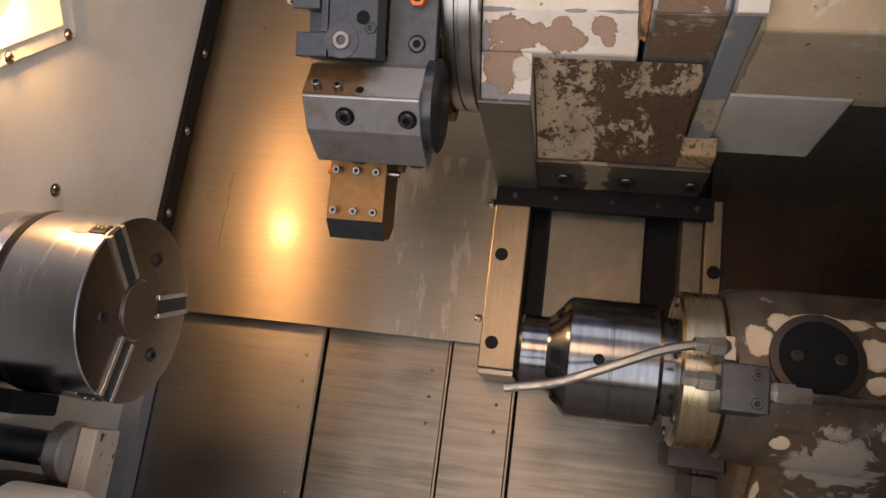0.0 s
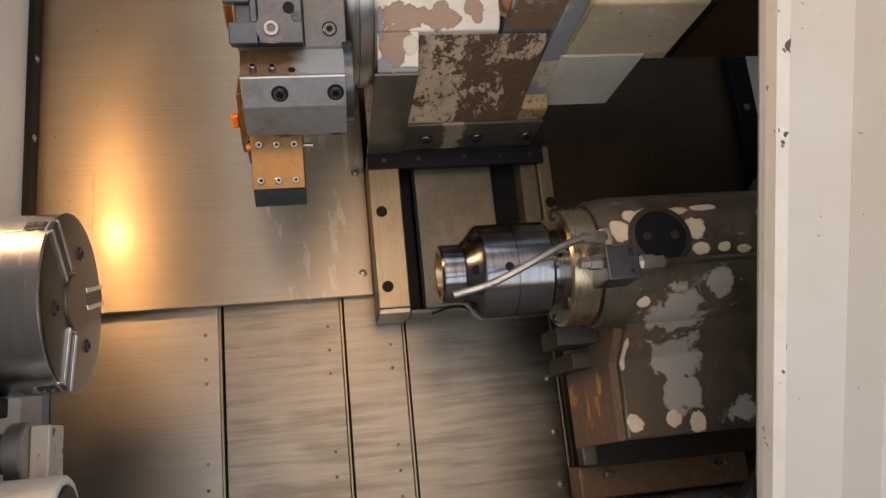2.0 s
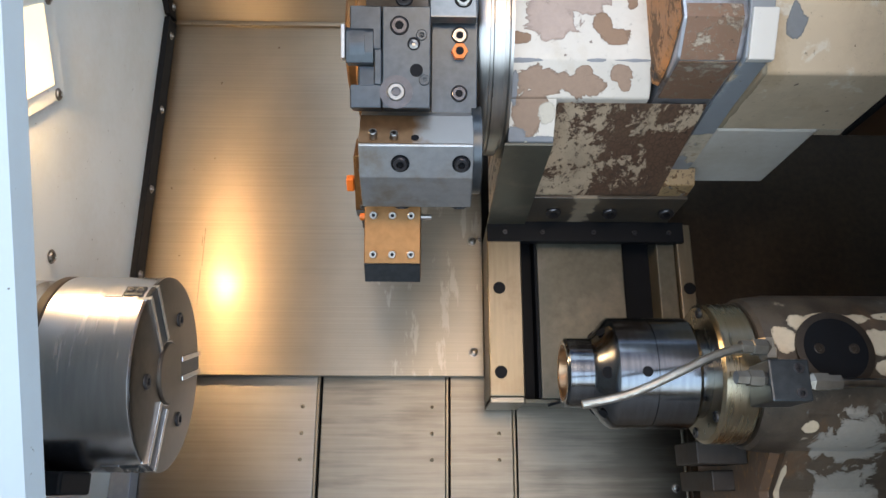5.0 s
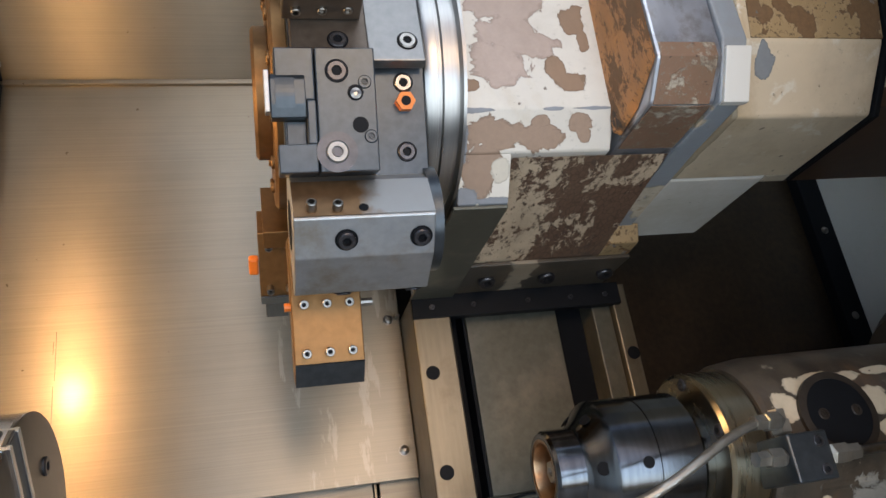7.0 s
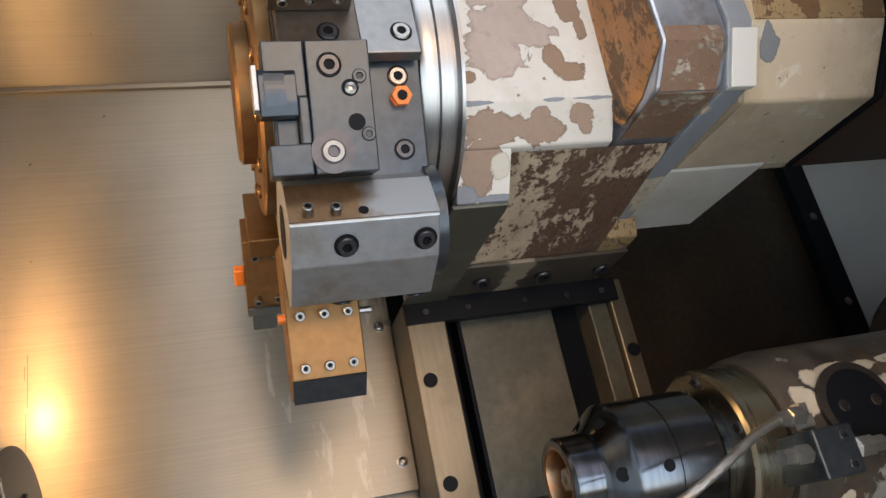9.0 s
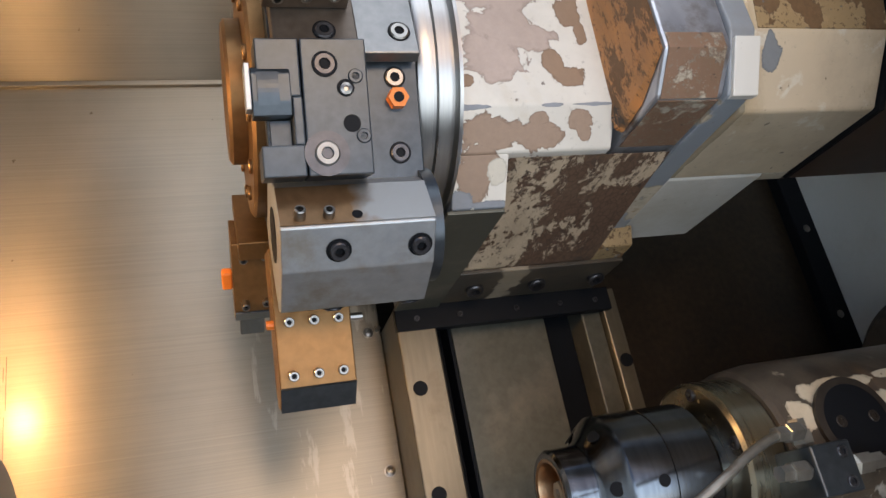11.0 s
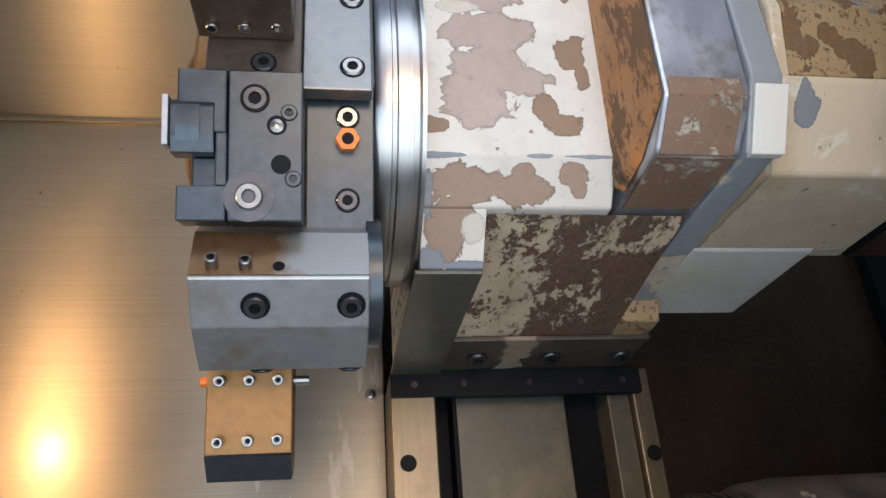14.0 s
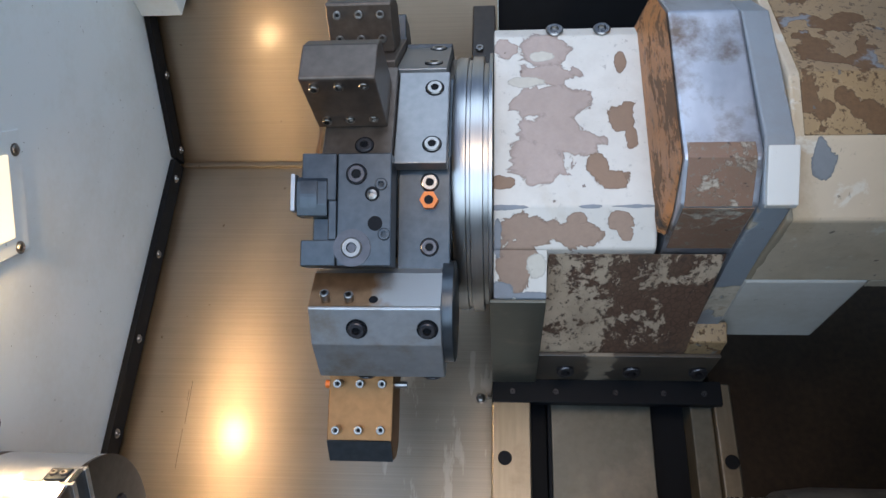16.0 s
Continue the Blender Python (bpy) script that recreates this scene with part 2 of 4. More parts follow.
sl.new(mix_of(sn, sl, math_of(sn, sl, "MULTIPLY", specks, 0.7), new_col, (0.10, 0.07, 0.04)), sb.inputs["Base Color"])
sl.new(math_of(sn, sl, "SUBTRACT", 1.0, math_of(sn, sl, "MULTIPLY", marks, 0.8)), sb.inputs["Metallic"])
COVER = steel("worn_way_cover_steel", (0.165, 0.147, 0.118), (0.235, 0.21, 0.17), (0.34, 0.46), grain=(0.7, 30, 30), aniso=0.5, turn=0.25)
smear_wear(COVER, (1.1, 1, 15), 0.55, (0.10, 0.088, 0.07), 0.6)
COVERPLAIN = steel("clean_way_cover_steel", (0.24, 0.222, 0.195), (0.30, 0.28, 0.25), (0.36, 0.46), grain=(0.7, 40, 40), aniso=0.5, turn=0.25)
EDGESTRIP = steel("blue_grey_strip_steel", (0.26, 0.29, 0.33), (0.34, 0.37, 0.41), (0.35, 0.5), metal=0.4)
CHUCK = steel("ground_chuck_steel", (0.55, 0.57, 0.61), (0.67, 0.69, 0.73), (0.2, 0.3), grain=(30, 3, 3), relief=0.02)
FACE = steel("turned_chuck_face", (0.18, 0.16, 0.14), (0.25, 0.225, 0.20), (0.3, 0.42))
BRIGHT = steel("bright_steel", (0.6, 0.6, 0.6), (0.72, 0.71, 0.70), (0.18, 0.28), relief=0.02)
GUN = steel("dark_tool_steel", (0.044, 0.053, 0.062), (0.076, 0.088, 0.10), (0.26, 0.40), metal=0.75)
GREY = steel("grey_tool_block_steel", (0.34, 0.36, 0.38), (0.44, 0.46, 0.48), (0.34, 0.46), metal=0.8, stain=(0.30, 0.27, 0.22))
DBROWN = steel("dark_brown_tool_steel", (0.085, 0.07, 0.058), (0.15, 0.125, 0.104), (0.34, 0.5), metal=0.8)
STAINED = chipped("brown_drip_stained_paint", (0.36, 0.25, 0.13), (0.16, 0.09, 0.04), (0.24, 0.25, 0.26), 0.52, 26, seed=6.6, fine=0.9)
GREYCHIP = chipped("blue_grey_filler_paint", (0.27, 0.30, 0.33), (0.52, 0.46, 0.36), (0.34, 0.25, 0.16), 0.60, 12, seed=8.3)
BROWN = steel("brown_stained_steel", (0.17, 0.088, 0.032), (0.26, 0.14, 0.057), (0.33, 0.48), metal=0.8)
BLUED = steel("blued_polished_steel", (0.11, 0.12, 0.135), (0.18, 0.195, 0.215), (0.13, 0.22), grain=(24, 2, 2), relief=0.02)
# base tone lowered to carry the housing's shade on the rails
RAILM = steel("worn_shaded_rail_steel", (0.17, 0.15, 0.112), (0.25, 0.218, 0.16), (0.30, 0.42), metal=0.85, grain=(20, 20, 1.5), stain=(0.17, 0.14, 0.10))
DARKM = steel("oily_dark_metal", (0.014, 0.011, 0.009), (0.034, 0.026, 0.02), (0.35, 0.55), metal=0.2)
# near-black brown with darker smears
DARKBACK = steel("dark_brown_smeared_sheet", (0.021, 0.015, 0.010), (0.054, 0.036, 0.021), (0.30, 0.42), metal=0.25)
smear_wear(DARKBACK, (3, 1, 1.0), 0.58, (0.022, 0.015, 0.010), 0.6)
# brown half: drip stain plus the warm lamp's reflection put into the colour
HALFBROWN = steel("half_brown_block_side", (0.19, 0.115, 0.06), (0.29, 0.175, 0.095), (0.35, 0.5), metal=0.8)
hn, hl = HALFBROWN.node_tree.nodes, HALFBROWN.node_tree.links
hb = hn["Principled BSDF"]
hsep = hn.new("ShaderNodeSeparateXYZ")
hl.new(coords(hn, hl), hsep.inputs[0])
edge = math_of(hn, hl, "ADD", math_of(hn, hl, "MULTIPLY", hsep.outputs[0], 12.0), noise_of(hn, hl, coords(hn, hl), 30, 4))
hl.new(mix_of(hn, hl, ramp_of(hn, hl, edge, [(0.42, (0, 0, 0)), (0.66, (1, 1, 1))]), hb.inputs["Base Color"].links[0].from_socket, (0.36, 0.36, 0.35)), hb.inputs["Base Color"])
SCORCH = chipped("scorched_brown_patch", (0.24, 0.14, 0.092), (0.50, 0.44, 0.35), (0.10, 0.07, 0.055), 0.565, 24, seed=3.9, fine=0.95, ragged=0.75, grime=0.8, cracks=0.5)
MIDGREY = steel("worn_mid_grey_steel", (0.19, 0.19, 0.19), (0.28, 0.28, 0.275), (0.3, 0.45), metal=0.85)
# grey darkened for the shade under the housing
DULL = steel("shade_darkened_grey_cover", (0.085, 0.083, 0.066), (0.125, 0.122, 0.098), (0.34, 0.48), metal=0.5, stain=(0.17, 0.15, 0.12))
# rubber, and a flat black in place of shade in holes and recesses
BLACKGAP = plain("black_rubber_and_gap_shade", (0.007, 0.008, 0.010), 0.5)
BLACKGAP.node_tree.nodes["Principled BSDF"].inputs["Specular IOR Level"].default_value = 0.10
FITTING = steel("plated_fitting_steel", (0.27, 0.255, 0.225), (0.38, 0.36, 0.32), (0.28, 0.4), metal=0.85)
# tan base colour stands in for warm reflections in the collar
COLLARM = steel("warm_reflection_collar_steel", (0.38, 0.33, 0.23), (0.52, 0.46, 0.34), (0.22, 0.34), grain=(30, 3, 3), relief=0.02)
COPPER = steel("copper_tinted_bore", (0.30, 0.18, 0.10), (0.46, 0.30, 0.18), (0.25, 0.4))
SCREW = steel("screw_steel", (0.23, 0.22, 0.205), (0.36, 0.34, 0.315), (0.26, 0.36), relief=0)
BLACKSCREW = steel("black_oxide_screw", (0.05, 0.05, 0.055), (0.10, 0.10, 0.11), (0.25, 0.4), metal=0.8)
ENDWALL = paint("grey_end_wall_paint", (0.72, 0.74, 0.72), (0.45, 0.43, 0.38), 0.35, 0.4)
EDGECHIP = chipped("chipped_edge_paint", (0.58, 0.56, 0.50), (0.05, 0.04, 0.035), (0.22, 0.11, 0.05), 0.655, 70, seed=12.5, stretch=(1, 1, 0.5))
WALL = paint("pale_machine_paint", (0.80, 0.86, 0.85), (0.55, 0.55, 0.45), 0.33, 0.4)
JAMB = paint("door_frame_paint", (0.42, 0.41, 0.375), (0.36, 0.29, 0.19), 0.4, 0.5)
PRIMER = [(0.087, 0.454, 0.028, 0.023), (0.05, 0.455, 0.014, 0.012), (0.095, 0.425, 0.025, 0.013), (0.097, 0.394, 0.038, 0.02), (0.094, 0.363, 0.03, 0.018), (0.115, 0.35, 0.035, 0.013), (0.082, 0.33, 0.029, 0.023)]
ISLES = [(0.087, 0.446, 0.012, 0.006), (0.07, 0.417, 0.018, 0.006), (0.079, 0.240, 0.010, 0.010)]
BAREDBROWN = [(0.162, 0.378, 0.016, 0.015), (0.171, 0.354, 0.006, 0.011), (0.138, 0.325, 0.011, 0.013), (0.15, 0.309, 0.017, 0.011), (0.164, 0.438, 0.006, 0.013), (0.045, 0.308, 0.012, 0.008)]
LOWERBROWN = [(0.074, 0.265, 0.03, 0.012), (0.116, 0.263, 0.028, 0.009), (0.061, 0.242, 0.019, 0.023), (0.118, 0.275, 0.01, 0.005), (0.158, 0.272, 0.013, 0.007), (0.162, 0.265, 0.008, 0.006)]
GREYEDGE = [(0.052, 0.283, 0.020, 0.0022), (0.13, 0.2835, 0.010, 0.0016), (0.172, 0.2835, 0.022, 0.0014), (0.046, 0.219, 0.012, 0.010), (0.075, 0.217, 0.020, 0.004), (0.042, 0.262, 0.004, 0.014)]
# door frame paint with the blue of the daylight mixed into its colour
DAYJAMB = paint("daylit_door_paint", (0.46, 0.56, 0.63), (0.40, 0.42, 0.42), 0.35, 0.3)
CREAM = shaped_flakes("flaked_cream_paint", (0.17, -0.30, 0.35), (0.65, 0.62, 0.56),
                      [((0.47, 0.375, 0.325), PRIMER, 2.0), ((0.29, 0.19, 0.125), BAREDBROWN, 1.7), ((0.34, 0.24, 0.175), LOWERBROWN, 1.9), ((0.26, 0.28, 0.31), GREYEDGE, 1.8), ((0.64, 0.60, 0.51), ISLES, 1.4)], grime=0.25,
                      stains=[((0.50, 0.43, 0.32), 0.56, 0.74, 14, (1, 1, 0.5)), ((0.36, 0.33, 0.29), 0.66, 0.69, 40, (1, 1, 1))])
RUSTY = chipped("burnt_flaked_paint", (0.58, 0.46, 0.33), (0.125, 0.071, 0.045), (0.055, 0.037, 0.03), 0.515, 16, seed=7.7, fine=0.95, stretch=(1.25, 0.7, 1), ragged=0.76, grime=0.6, cracks=0.6, grade=(-0.02, 0.9))
RIDGE = steel("polished_blue_grey_metal", (0.40, 0.42, 0.47), (0.60, 0.62, 0.67), (0.28, 0.46), metal=0.8, grain=(5, 5, 3), stain=(0.20, 0.15, 0.12))
DARKRUST = plain("dark_brown_oil_film", (0.06, 0.032, 0.018), 0.35, 0, 0.4)
ORANGERUST = chipped("orange_rust", (0.58, 0.25, 0.085), (0.22, 0.11, 0.05), (0.06, 0.045, 0.035), 0.52, 26, seed=2.2, stretch=(1, 1, 0.4), ragged=0.8, fine=0.8, grime=0.7)
FLANGEM = shaped_flakes("worn_flange_paint", (0.17, -0.30, 0.35), (0.055, 0.046, 0.036), [((0.30, 0.25, 0.185), [(0.165, 0.219, 0.015, 0.025)], 3.0)], grime=0.5, fleck=0.9, relief=0.6)
TANCOVER = shaped_flakes("stained_tan_paint_with_bare_spot", (0.37, -0.30, 0.36), (0.63, 0.53, 0.39), [((0.24, 0.26, 0.28), [(0.318, 0.287, 0.010, 0.013), (0.314, 0.296, 0.006, 0.010)], 1.5), ((0.36, 0.30, 0.21), [(0.290, 0.24, 0.007, 0.03)], 1.2)], grime=0.35,
                         stains=[((0.42, 0.31, 0.18), 0.50, 0.72, 12, (1, 1, 0.5)), ((0.68, 0.64, 0.55), 0.60, 0.66, 30, (1, 1, 1)), ((0.10, 0.07, 0.045), 0.69, 0.71, 60, (1, 1, 1))])
TAN = chipped("stained_tan_paint", (0.58, 0.51, 0.40), (0.23, 0.24, 0.26), (0.20, 0.12, 0.06), 0.63, 11, seed=5.2, fine=0.35)
TAILCREAM = [(0.377, 0.013, 0.036, 0.008), (0.34, 0.008, 0.017, 0.011), (0.32, -0.01, 0.013, 0.017), (0.415, -0.012, 0.013, 0.014), (0.418, -0.04, 0.011, 0.007), (0.449, -0.04, 0.008, 0.006), (0.475, -0.043, 0.011, 0.006), (0.528, 0.002, 0.025, 0.016), (0.527, -0.03, 0.01, 0.027), (0.439, 0.017, 0.018, 0.005),
             (0.402, -0.241, 0.012, 0.012), (0.435, -0.249, 0.012, 0.013), (0.347, -0.241, 0.011, 0.011), (0.339, -0.15, 0.004, 0.022), (0.344, -0.098, 0.008, 0.006)]
TAILGREY = [(0.392, -0.11, 0.034, 0.026), (0.442, -0.081, 0.021, 0.015), (0.413, -0.161, 0.031, 0.035), (0.418, -0.208, 0.025, 0.026), (0.503, -0.236, 0.024, 0.017), (0.56, -0.163, 0.012, 0.025)]
TAIL = shaped_flakes("worn_tailstock_casting", (0.55, -0.25, -0.15), (0.088, 0.070, 0.052), [((0.34, 0.33, 0.295), TAILGREY, 2.6), ((0.64, 0.54, 0.39), TAILCREAM, 1.7)], (0.36, 0.6), grime=0.15, fleck=0.8, relief=0.6,
                     stains=[((0.022, 0.018, 0.015), 0.46, 0.60, 9, (1, 1, 0.6)), ((0.17, 0.085, 0.035), 0.55, 0.72, 8, (1.5, 1, 0.5)), ((0.16, 0.15, 0.13), 0.60, 0.70, 26, (1, 1, 0.7)), ((0.30, 0.26, 0.20), 0.66, 0.70, 34, (1, 1, 1))])
TAILSIDE = chipped("rust_stained_casting", (0.13, 0.08, 0.05), (0.50, 0.27, 0.10), (0.30, 0.27, 0.24), 0.60, 16, seed=9.1, fine=0.9, stretch=(1, 1, 0.75), ragged=0.7)
WHITEC = paint("whitish_cover_paint", (0.66, 0.65, 0.61), (0.35, 0.30, 0.2), 0.4, 0.5)
ORANGE = plain("orange_plastic", (0.75, 0.19, 0.02), 0.4, 0, 0.1)
LEDGE = paint("grey_tray_paint", (0.46, 0.49, 0.50), (0.18, 0.17, 0.15), 0.4, 0.5)
CONCRETE = plain("hall_floor_concrete", (0.33, 0.33, 0.32), 0.7, 0, 0.25)
LAMPG = plain("lamp_glass", (1.0, 0.80, 0.5), 0.3, 0, 0.02, 1.6)

# ---- mesh helpers ----
BASE = {}


def thing(name, at, label, category, group="", kind=""):
    ob = new(name)
    ob.matrix_world = SLANT @ Matrix.Translation(at)
    ob.empty_display_size = 0.02
    BASE[ob] = Vector(at)
    return tagged(ob, label, category, group, kind)


def root_of(ob):
    while ob.parent:
        ob = ob.parent
    return ob


def finish(bm, name, mat, smooth=30):
    bmesh.ops.recalc_face_normals(bm, faces=bm.faces)
    me = bpy.data.meshes.new(name)
    uv = bm.loops.layers.uv.new("UVMap")
    for f in bm.faces:
        for lp in f.loops:
            lp[uv].uv = (lp.vert.co.x, lp.vert.co.z - lp.vert.co.y * 0.3)
    rl = bm.faces.layers.int.get("turned")
    if smooth and rl:
        for f in bm.faces:
            f.smooth = bool(f[rl])
        for e in bm.edges:
            e.smooth = len(e.link_faces) == 2 and e.calc_face_angle(0) < radians(smooth)
    bm.to_mesh(me)
    bm.free()
    me.materials.append(mat)
    return me


def part(name, bm, mat, parent, label="", smooth=30):
    """Links a bmesh, built in machine coordinates, as one mesh under a thing or a part."""
    bmesh.ops.translate(bm, vec=-BASE[root_of(parent)], verts=bm.verts)
    ob = new(name, finish(bm, name, mat, smooth))
    ob.parent = parent
    return tagged(ob, label)


def solid(name, bm, mat, label, category="", group="", kind="", smooth=30):
    """A top-level thing of one mesh, built in machine coordinates."""
    c = sum((v.co for v in bm.verts), Vector()) / len(bm.verts)
    bmesh.ops.translate(bm, vec=-c, verts=bm.verts)
    ob = new(name, finish(bm, name, mat, smooth))
    ob.matrix_world = SLANT @ Matrix.Translation(c)
    BASE[ob] = c
    return tagged(ob, label, category, group, kind)


def box(x0, x1, y0, y1, z0, z1, bevel=0.0, bm=None):
    bm = bm or bmesh.new()
    m = Matrix.LocRotScale(((x0 + x1) / 2, (y0 + y1) / 2, (z0 + z1) / 2), None, (abs(x1 - x0), abs(y1 - y0), abs(z1 - z0)))
    vs = bmesh.ops.create_cube(bm, size=1, matrix=m)["verts"]
    if bevel:
        es = list({e for v in vs for e in v.link_edges})
        bmesh.ops.bevel(bm, geom=es, offset=bevel, segments=2, profile=0.5, affect="EDGES")
    return bm


def prism(pts, x0, x1, bevel=0.0, bm=None):
    """A solid with the (y, z) outline pts, from x0 to x1."""
    bm = bm or bmesh.new()
    a = [bm.verts.new((x0, y, z)) for y, z in pts]
    b = [bm.verts.new((x1, y, z)) for y, z in pts]
    n = len(pts)
    fs = [bm.faces.new(a), bm.faces.new(b[::-1])]
    fs += [bm.faces.new((a[i], b[i], b[(i + 1) % n], a[(i + 1) % n])) for i in range(n)]
    if bevel:
        es = list({e for f in fs for e in f.edges})
        bmesh.ops.bevel(bm, geom=es, offset=bevel, segments=2, profile=0.5, affect="EDGES")
    return bm


def plate(pts, y0, y1, bevel=0.0):
    """A solid with the (x, z) outline pts, from y0 to y1."""
    bm = prism([(0, 0)] * 0 or [(x, z) for x, z in pts], y0, y1, bevel)
    for v in bm.verts:
        v.co = (v.co.y, v.co.x, v.co.z)
    return bm


def lathe(profile, y, z, seg=64, bm=None):
    """A turned solid about the axis along x at (y, z): profile of (x, radius)."""
    bm = bm or bmesh.new()
    rl = bm.faces.layers.int.get("turned") or bm.faces.layers.int.new("turned")
    rings = []
    for x, r in profile:
        if r < 1e-6:
            rings.append([bm.verts.new((x, y, z))])
        else:
            rings.append([bm.verts.new((x, y + r * math.cos(2 * math.pi * i / seg), z + r * math.sin(2 * math.pi * i / seg))) for i in range(seg)])
    for p, q in zip(rings, rings[1:]):
        for i in range(seg):
            j = (i + 1) % seg
            if len(p) == 1 and len(q) > 1:
                bm.faces.new((p[0], q[i], q[j]))
            elif len(q) == 1 and len(p) > 1:
                bm.faces.new((p[i], p[j], q[0]))
            elif len(p) > 1:
                bm.faces.new((p[i], p[j], q[j], q[i]))
    for f in bm.faces:
        f[rl] = 1
    return bm


def moved(bm, m):
    bmesh.ops.transform(bm, matrix=m, verts=bm.verts)
    return bm


def facing(at, normal):
    """A pose at a place whose z axis points along the normal."""
    return Matrix.Translation(at) @ Vector(normal).to_track_quat("Z", "Y").to_matrix().to_4x4()


def turned(profile, seg=24, bm=None):
    """A turned solid about z: profile of (radius, z)."""
    b = lathe([(h, r) for r, h in profile], 0, 0, seg, bm)
    for v in b.verts:
        v.co = (v.co.y, v.co.z, v.co.x)
    return b


def cap_screw(at, normal, r, h, hexr=None):
    """A socket head with its hexagon hole."""
    hexr = hexr or r * 0.5
    bm = turned([(0, h - r * 0.8), (hexr, h - r * 0.8)], 6)
    ring = turned([(hexr, h), (r * 0.86, h), (r, h - r * 0.14), (r, 0), (0, 0)], 24)
    wall = turned([(hexr, h - r * 0.8), (hexr, h)], 6)
    me = bpy.data.meshes.new("tmp")
    for b in (ring, wall):
        b.to_mesh(me)
        bm.from_mesh(me)
        b.free()
    bpy.data.meshes.remove(me)
    return moved(bm, facing(at, normal))


def disc(at, normal, r, h=0.001, seg=24):
    return moved(turned([(0, 0), (r, 0), (r, h), (0, h)], seg), facing(at, normal))


def dome_screw(at, normal, r):
    return moved(turned([(r * 1.25, 0), (r * 1.25, r * 0.15), (r, r * 0.18), (r * 0.85, r * 0.5), (r * 0.45, r * 0.68), (r * 0.3, r * 0.3), (0, r * 0.3)], 16), facing(at, normal))


def tube(points, r, seg=12):
    """A round bar through the points."""
    cu = bpy.data.curves.new("tube", "CURVE")
    cu.dimensions, cu.bevel_depth, cu.bevel_resolution, cu.use_fill_caps = "3D", r, 4, True
    sp = cu.splines.new("NURBS")
    sp.points.add(len(points) - 1)
    for p, c in zip(sp.points, points):
        p.co = (*c, 1)
    sp.use_endpoint_u, sp.order_u, sp.resolution_u = True, 3, 8
    tmp = bpy.data.objects.new("tube", cu)
    me = bpy.data.meshes.new_from_object(tmp)
    bm = bmesh.new()
    bm.from_mesh(me)
    bpy.data.objects.remove(tmp)
    bpy.data.meshes.remove(me)
    rl = bm.faces.layers.int.new("turned")
    for f in bm.faces:
        f[rl] = 1
    return bm

# ---- the cabin: walls, sheets, ledge ----
AX_Y, AX_Z = -0.302, -0.033  # spindle axis


def wall_screws(parent, places, normal, r, mat=None):
    for p in places:
        part("screw", dome_screw(p, normal, r), mat or SCREW, parent)


wall_left = solid("wall_left", box(-0.53, -0.50, -1.0, 0.05, -0.60, 1.05), WALL, "pale painted headstock wall of the machine cabin", "wall", kind="structure")
wall_screws(wall_left, [(-0.499, -0.287, 0.104)], (1, 0, 0), 0.007)
back_panel = solid("back_panel", box(-0.50, 0.0332, -0.020, -0.005, 0.003, 0.608, 0.001), SHEET, "brushed stainless back sheet with oil streaks", "panel", kind="structure")
wall_screws(back_panel, [(0.018, -0.020, 0.039), (0.017, -0.020, 0.216)], (0, -1, 0), 0.006)
part("pin", moved(turned([(0, 0), (0.003, 0), (0.003, 0.012), (0, 0.012)], 10), facing((0.029, -0.02, 0.218), (0, -1, 0))), SCREW, back_panel)
for x, z0, z1 in ((-0.4060, 0.11, 0.165), (-0.4045, 0.172, 0.235), (-0.4075, 0.205, 0.222)):
    part("scratch", box(x, x + 0.0007, -0.0203, -0.0198, z0, z1), DARKRUST, back_panel)
# the upper sheet bends towards the door
solid("wall_upper_right", prism([(0.0, 0.610), (-0.33, 0.868), (-0.32, 0.882), (0.01, 0.622)], 0.0405, 0.78), BLACKGAP, "black bellows sheet above the slide", "panel", kind="structure")
upper = prism([(-0.012, 0.610), (-0.33, 0.858), (-0.32, 0.872), (0.0, 0.622)], -0.50, 0.04)
solid("wall_upper", upper, SHEET, "brushed stainless upper sheet leaning towards the door", "panel", kind="structure")
solid("seam", box(-0.49, 0.03, -0.026, -0.012, 0.604, 0.612, 0.001), SHEET, "folded seam between the back sheets", "trim", kind="structure")
back_right = solid("back_panel_right", box(0.336, 0.78, -0.006, 0.010, -0.62, 0.62), DARKBACK, "dark brown sheet behind the tailstock", "panel", kind="structure")
solid("back_fill", box(-0.53, 0.80, 0.06, 0.09, -0.62, 0.66), DARKM, "dark plate behind the way covers", "panel", kind="structure")
wall_right = solid("wall_right", box(0.775, 0.80, -1.0, 0.05, -0.60, 1.05), ENDWALL, "grey painted end wall of the cabin", "wall", kind="structure")
solid("roof", prism([(-0.33, 0.862), (-0.60, 0.90), (-0.60, 0.93), (-0.32, 0.89)], -0.52, 0.80), WALL, "pale painted cabin roof", "ceiling", kind="structure")
tray = solid("tray_floor", prism([(0.06, -0.352), (-0.20, -0.372), (-0.62, -0.45), (-0.62, -0.47), (0.06, -0.38)], -0.53, 0.80), LEDGE, "grey painted chip tray below the covers", "tray", kind="structure")


wall_screws(tray, [(x, -0.12, -0.3655) for x in (0.36, 0.44, 0.52, 0.60)] + [(x, -0.05, -0.360) for x in (0.36, 0.46, 0.56)], (0, 0, 1), 0.005)


def gasket(name, pts, label):
    """Black edge strip along a wall, with its screws."""
    g = solid(name, prism(pts, -0.4995, -0.490, 0.001), BLACKGAP, label, "edge strip", kind="structure")
    return g


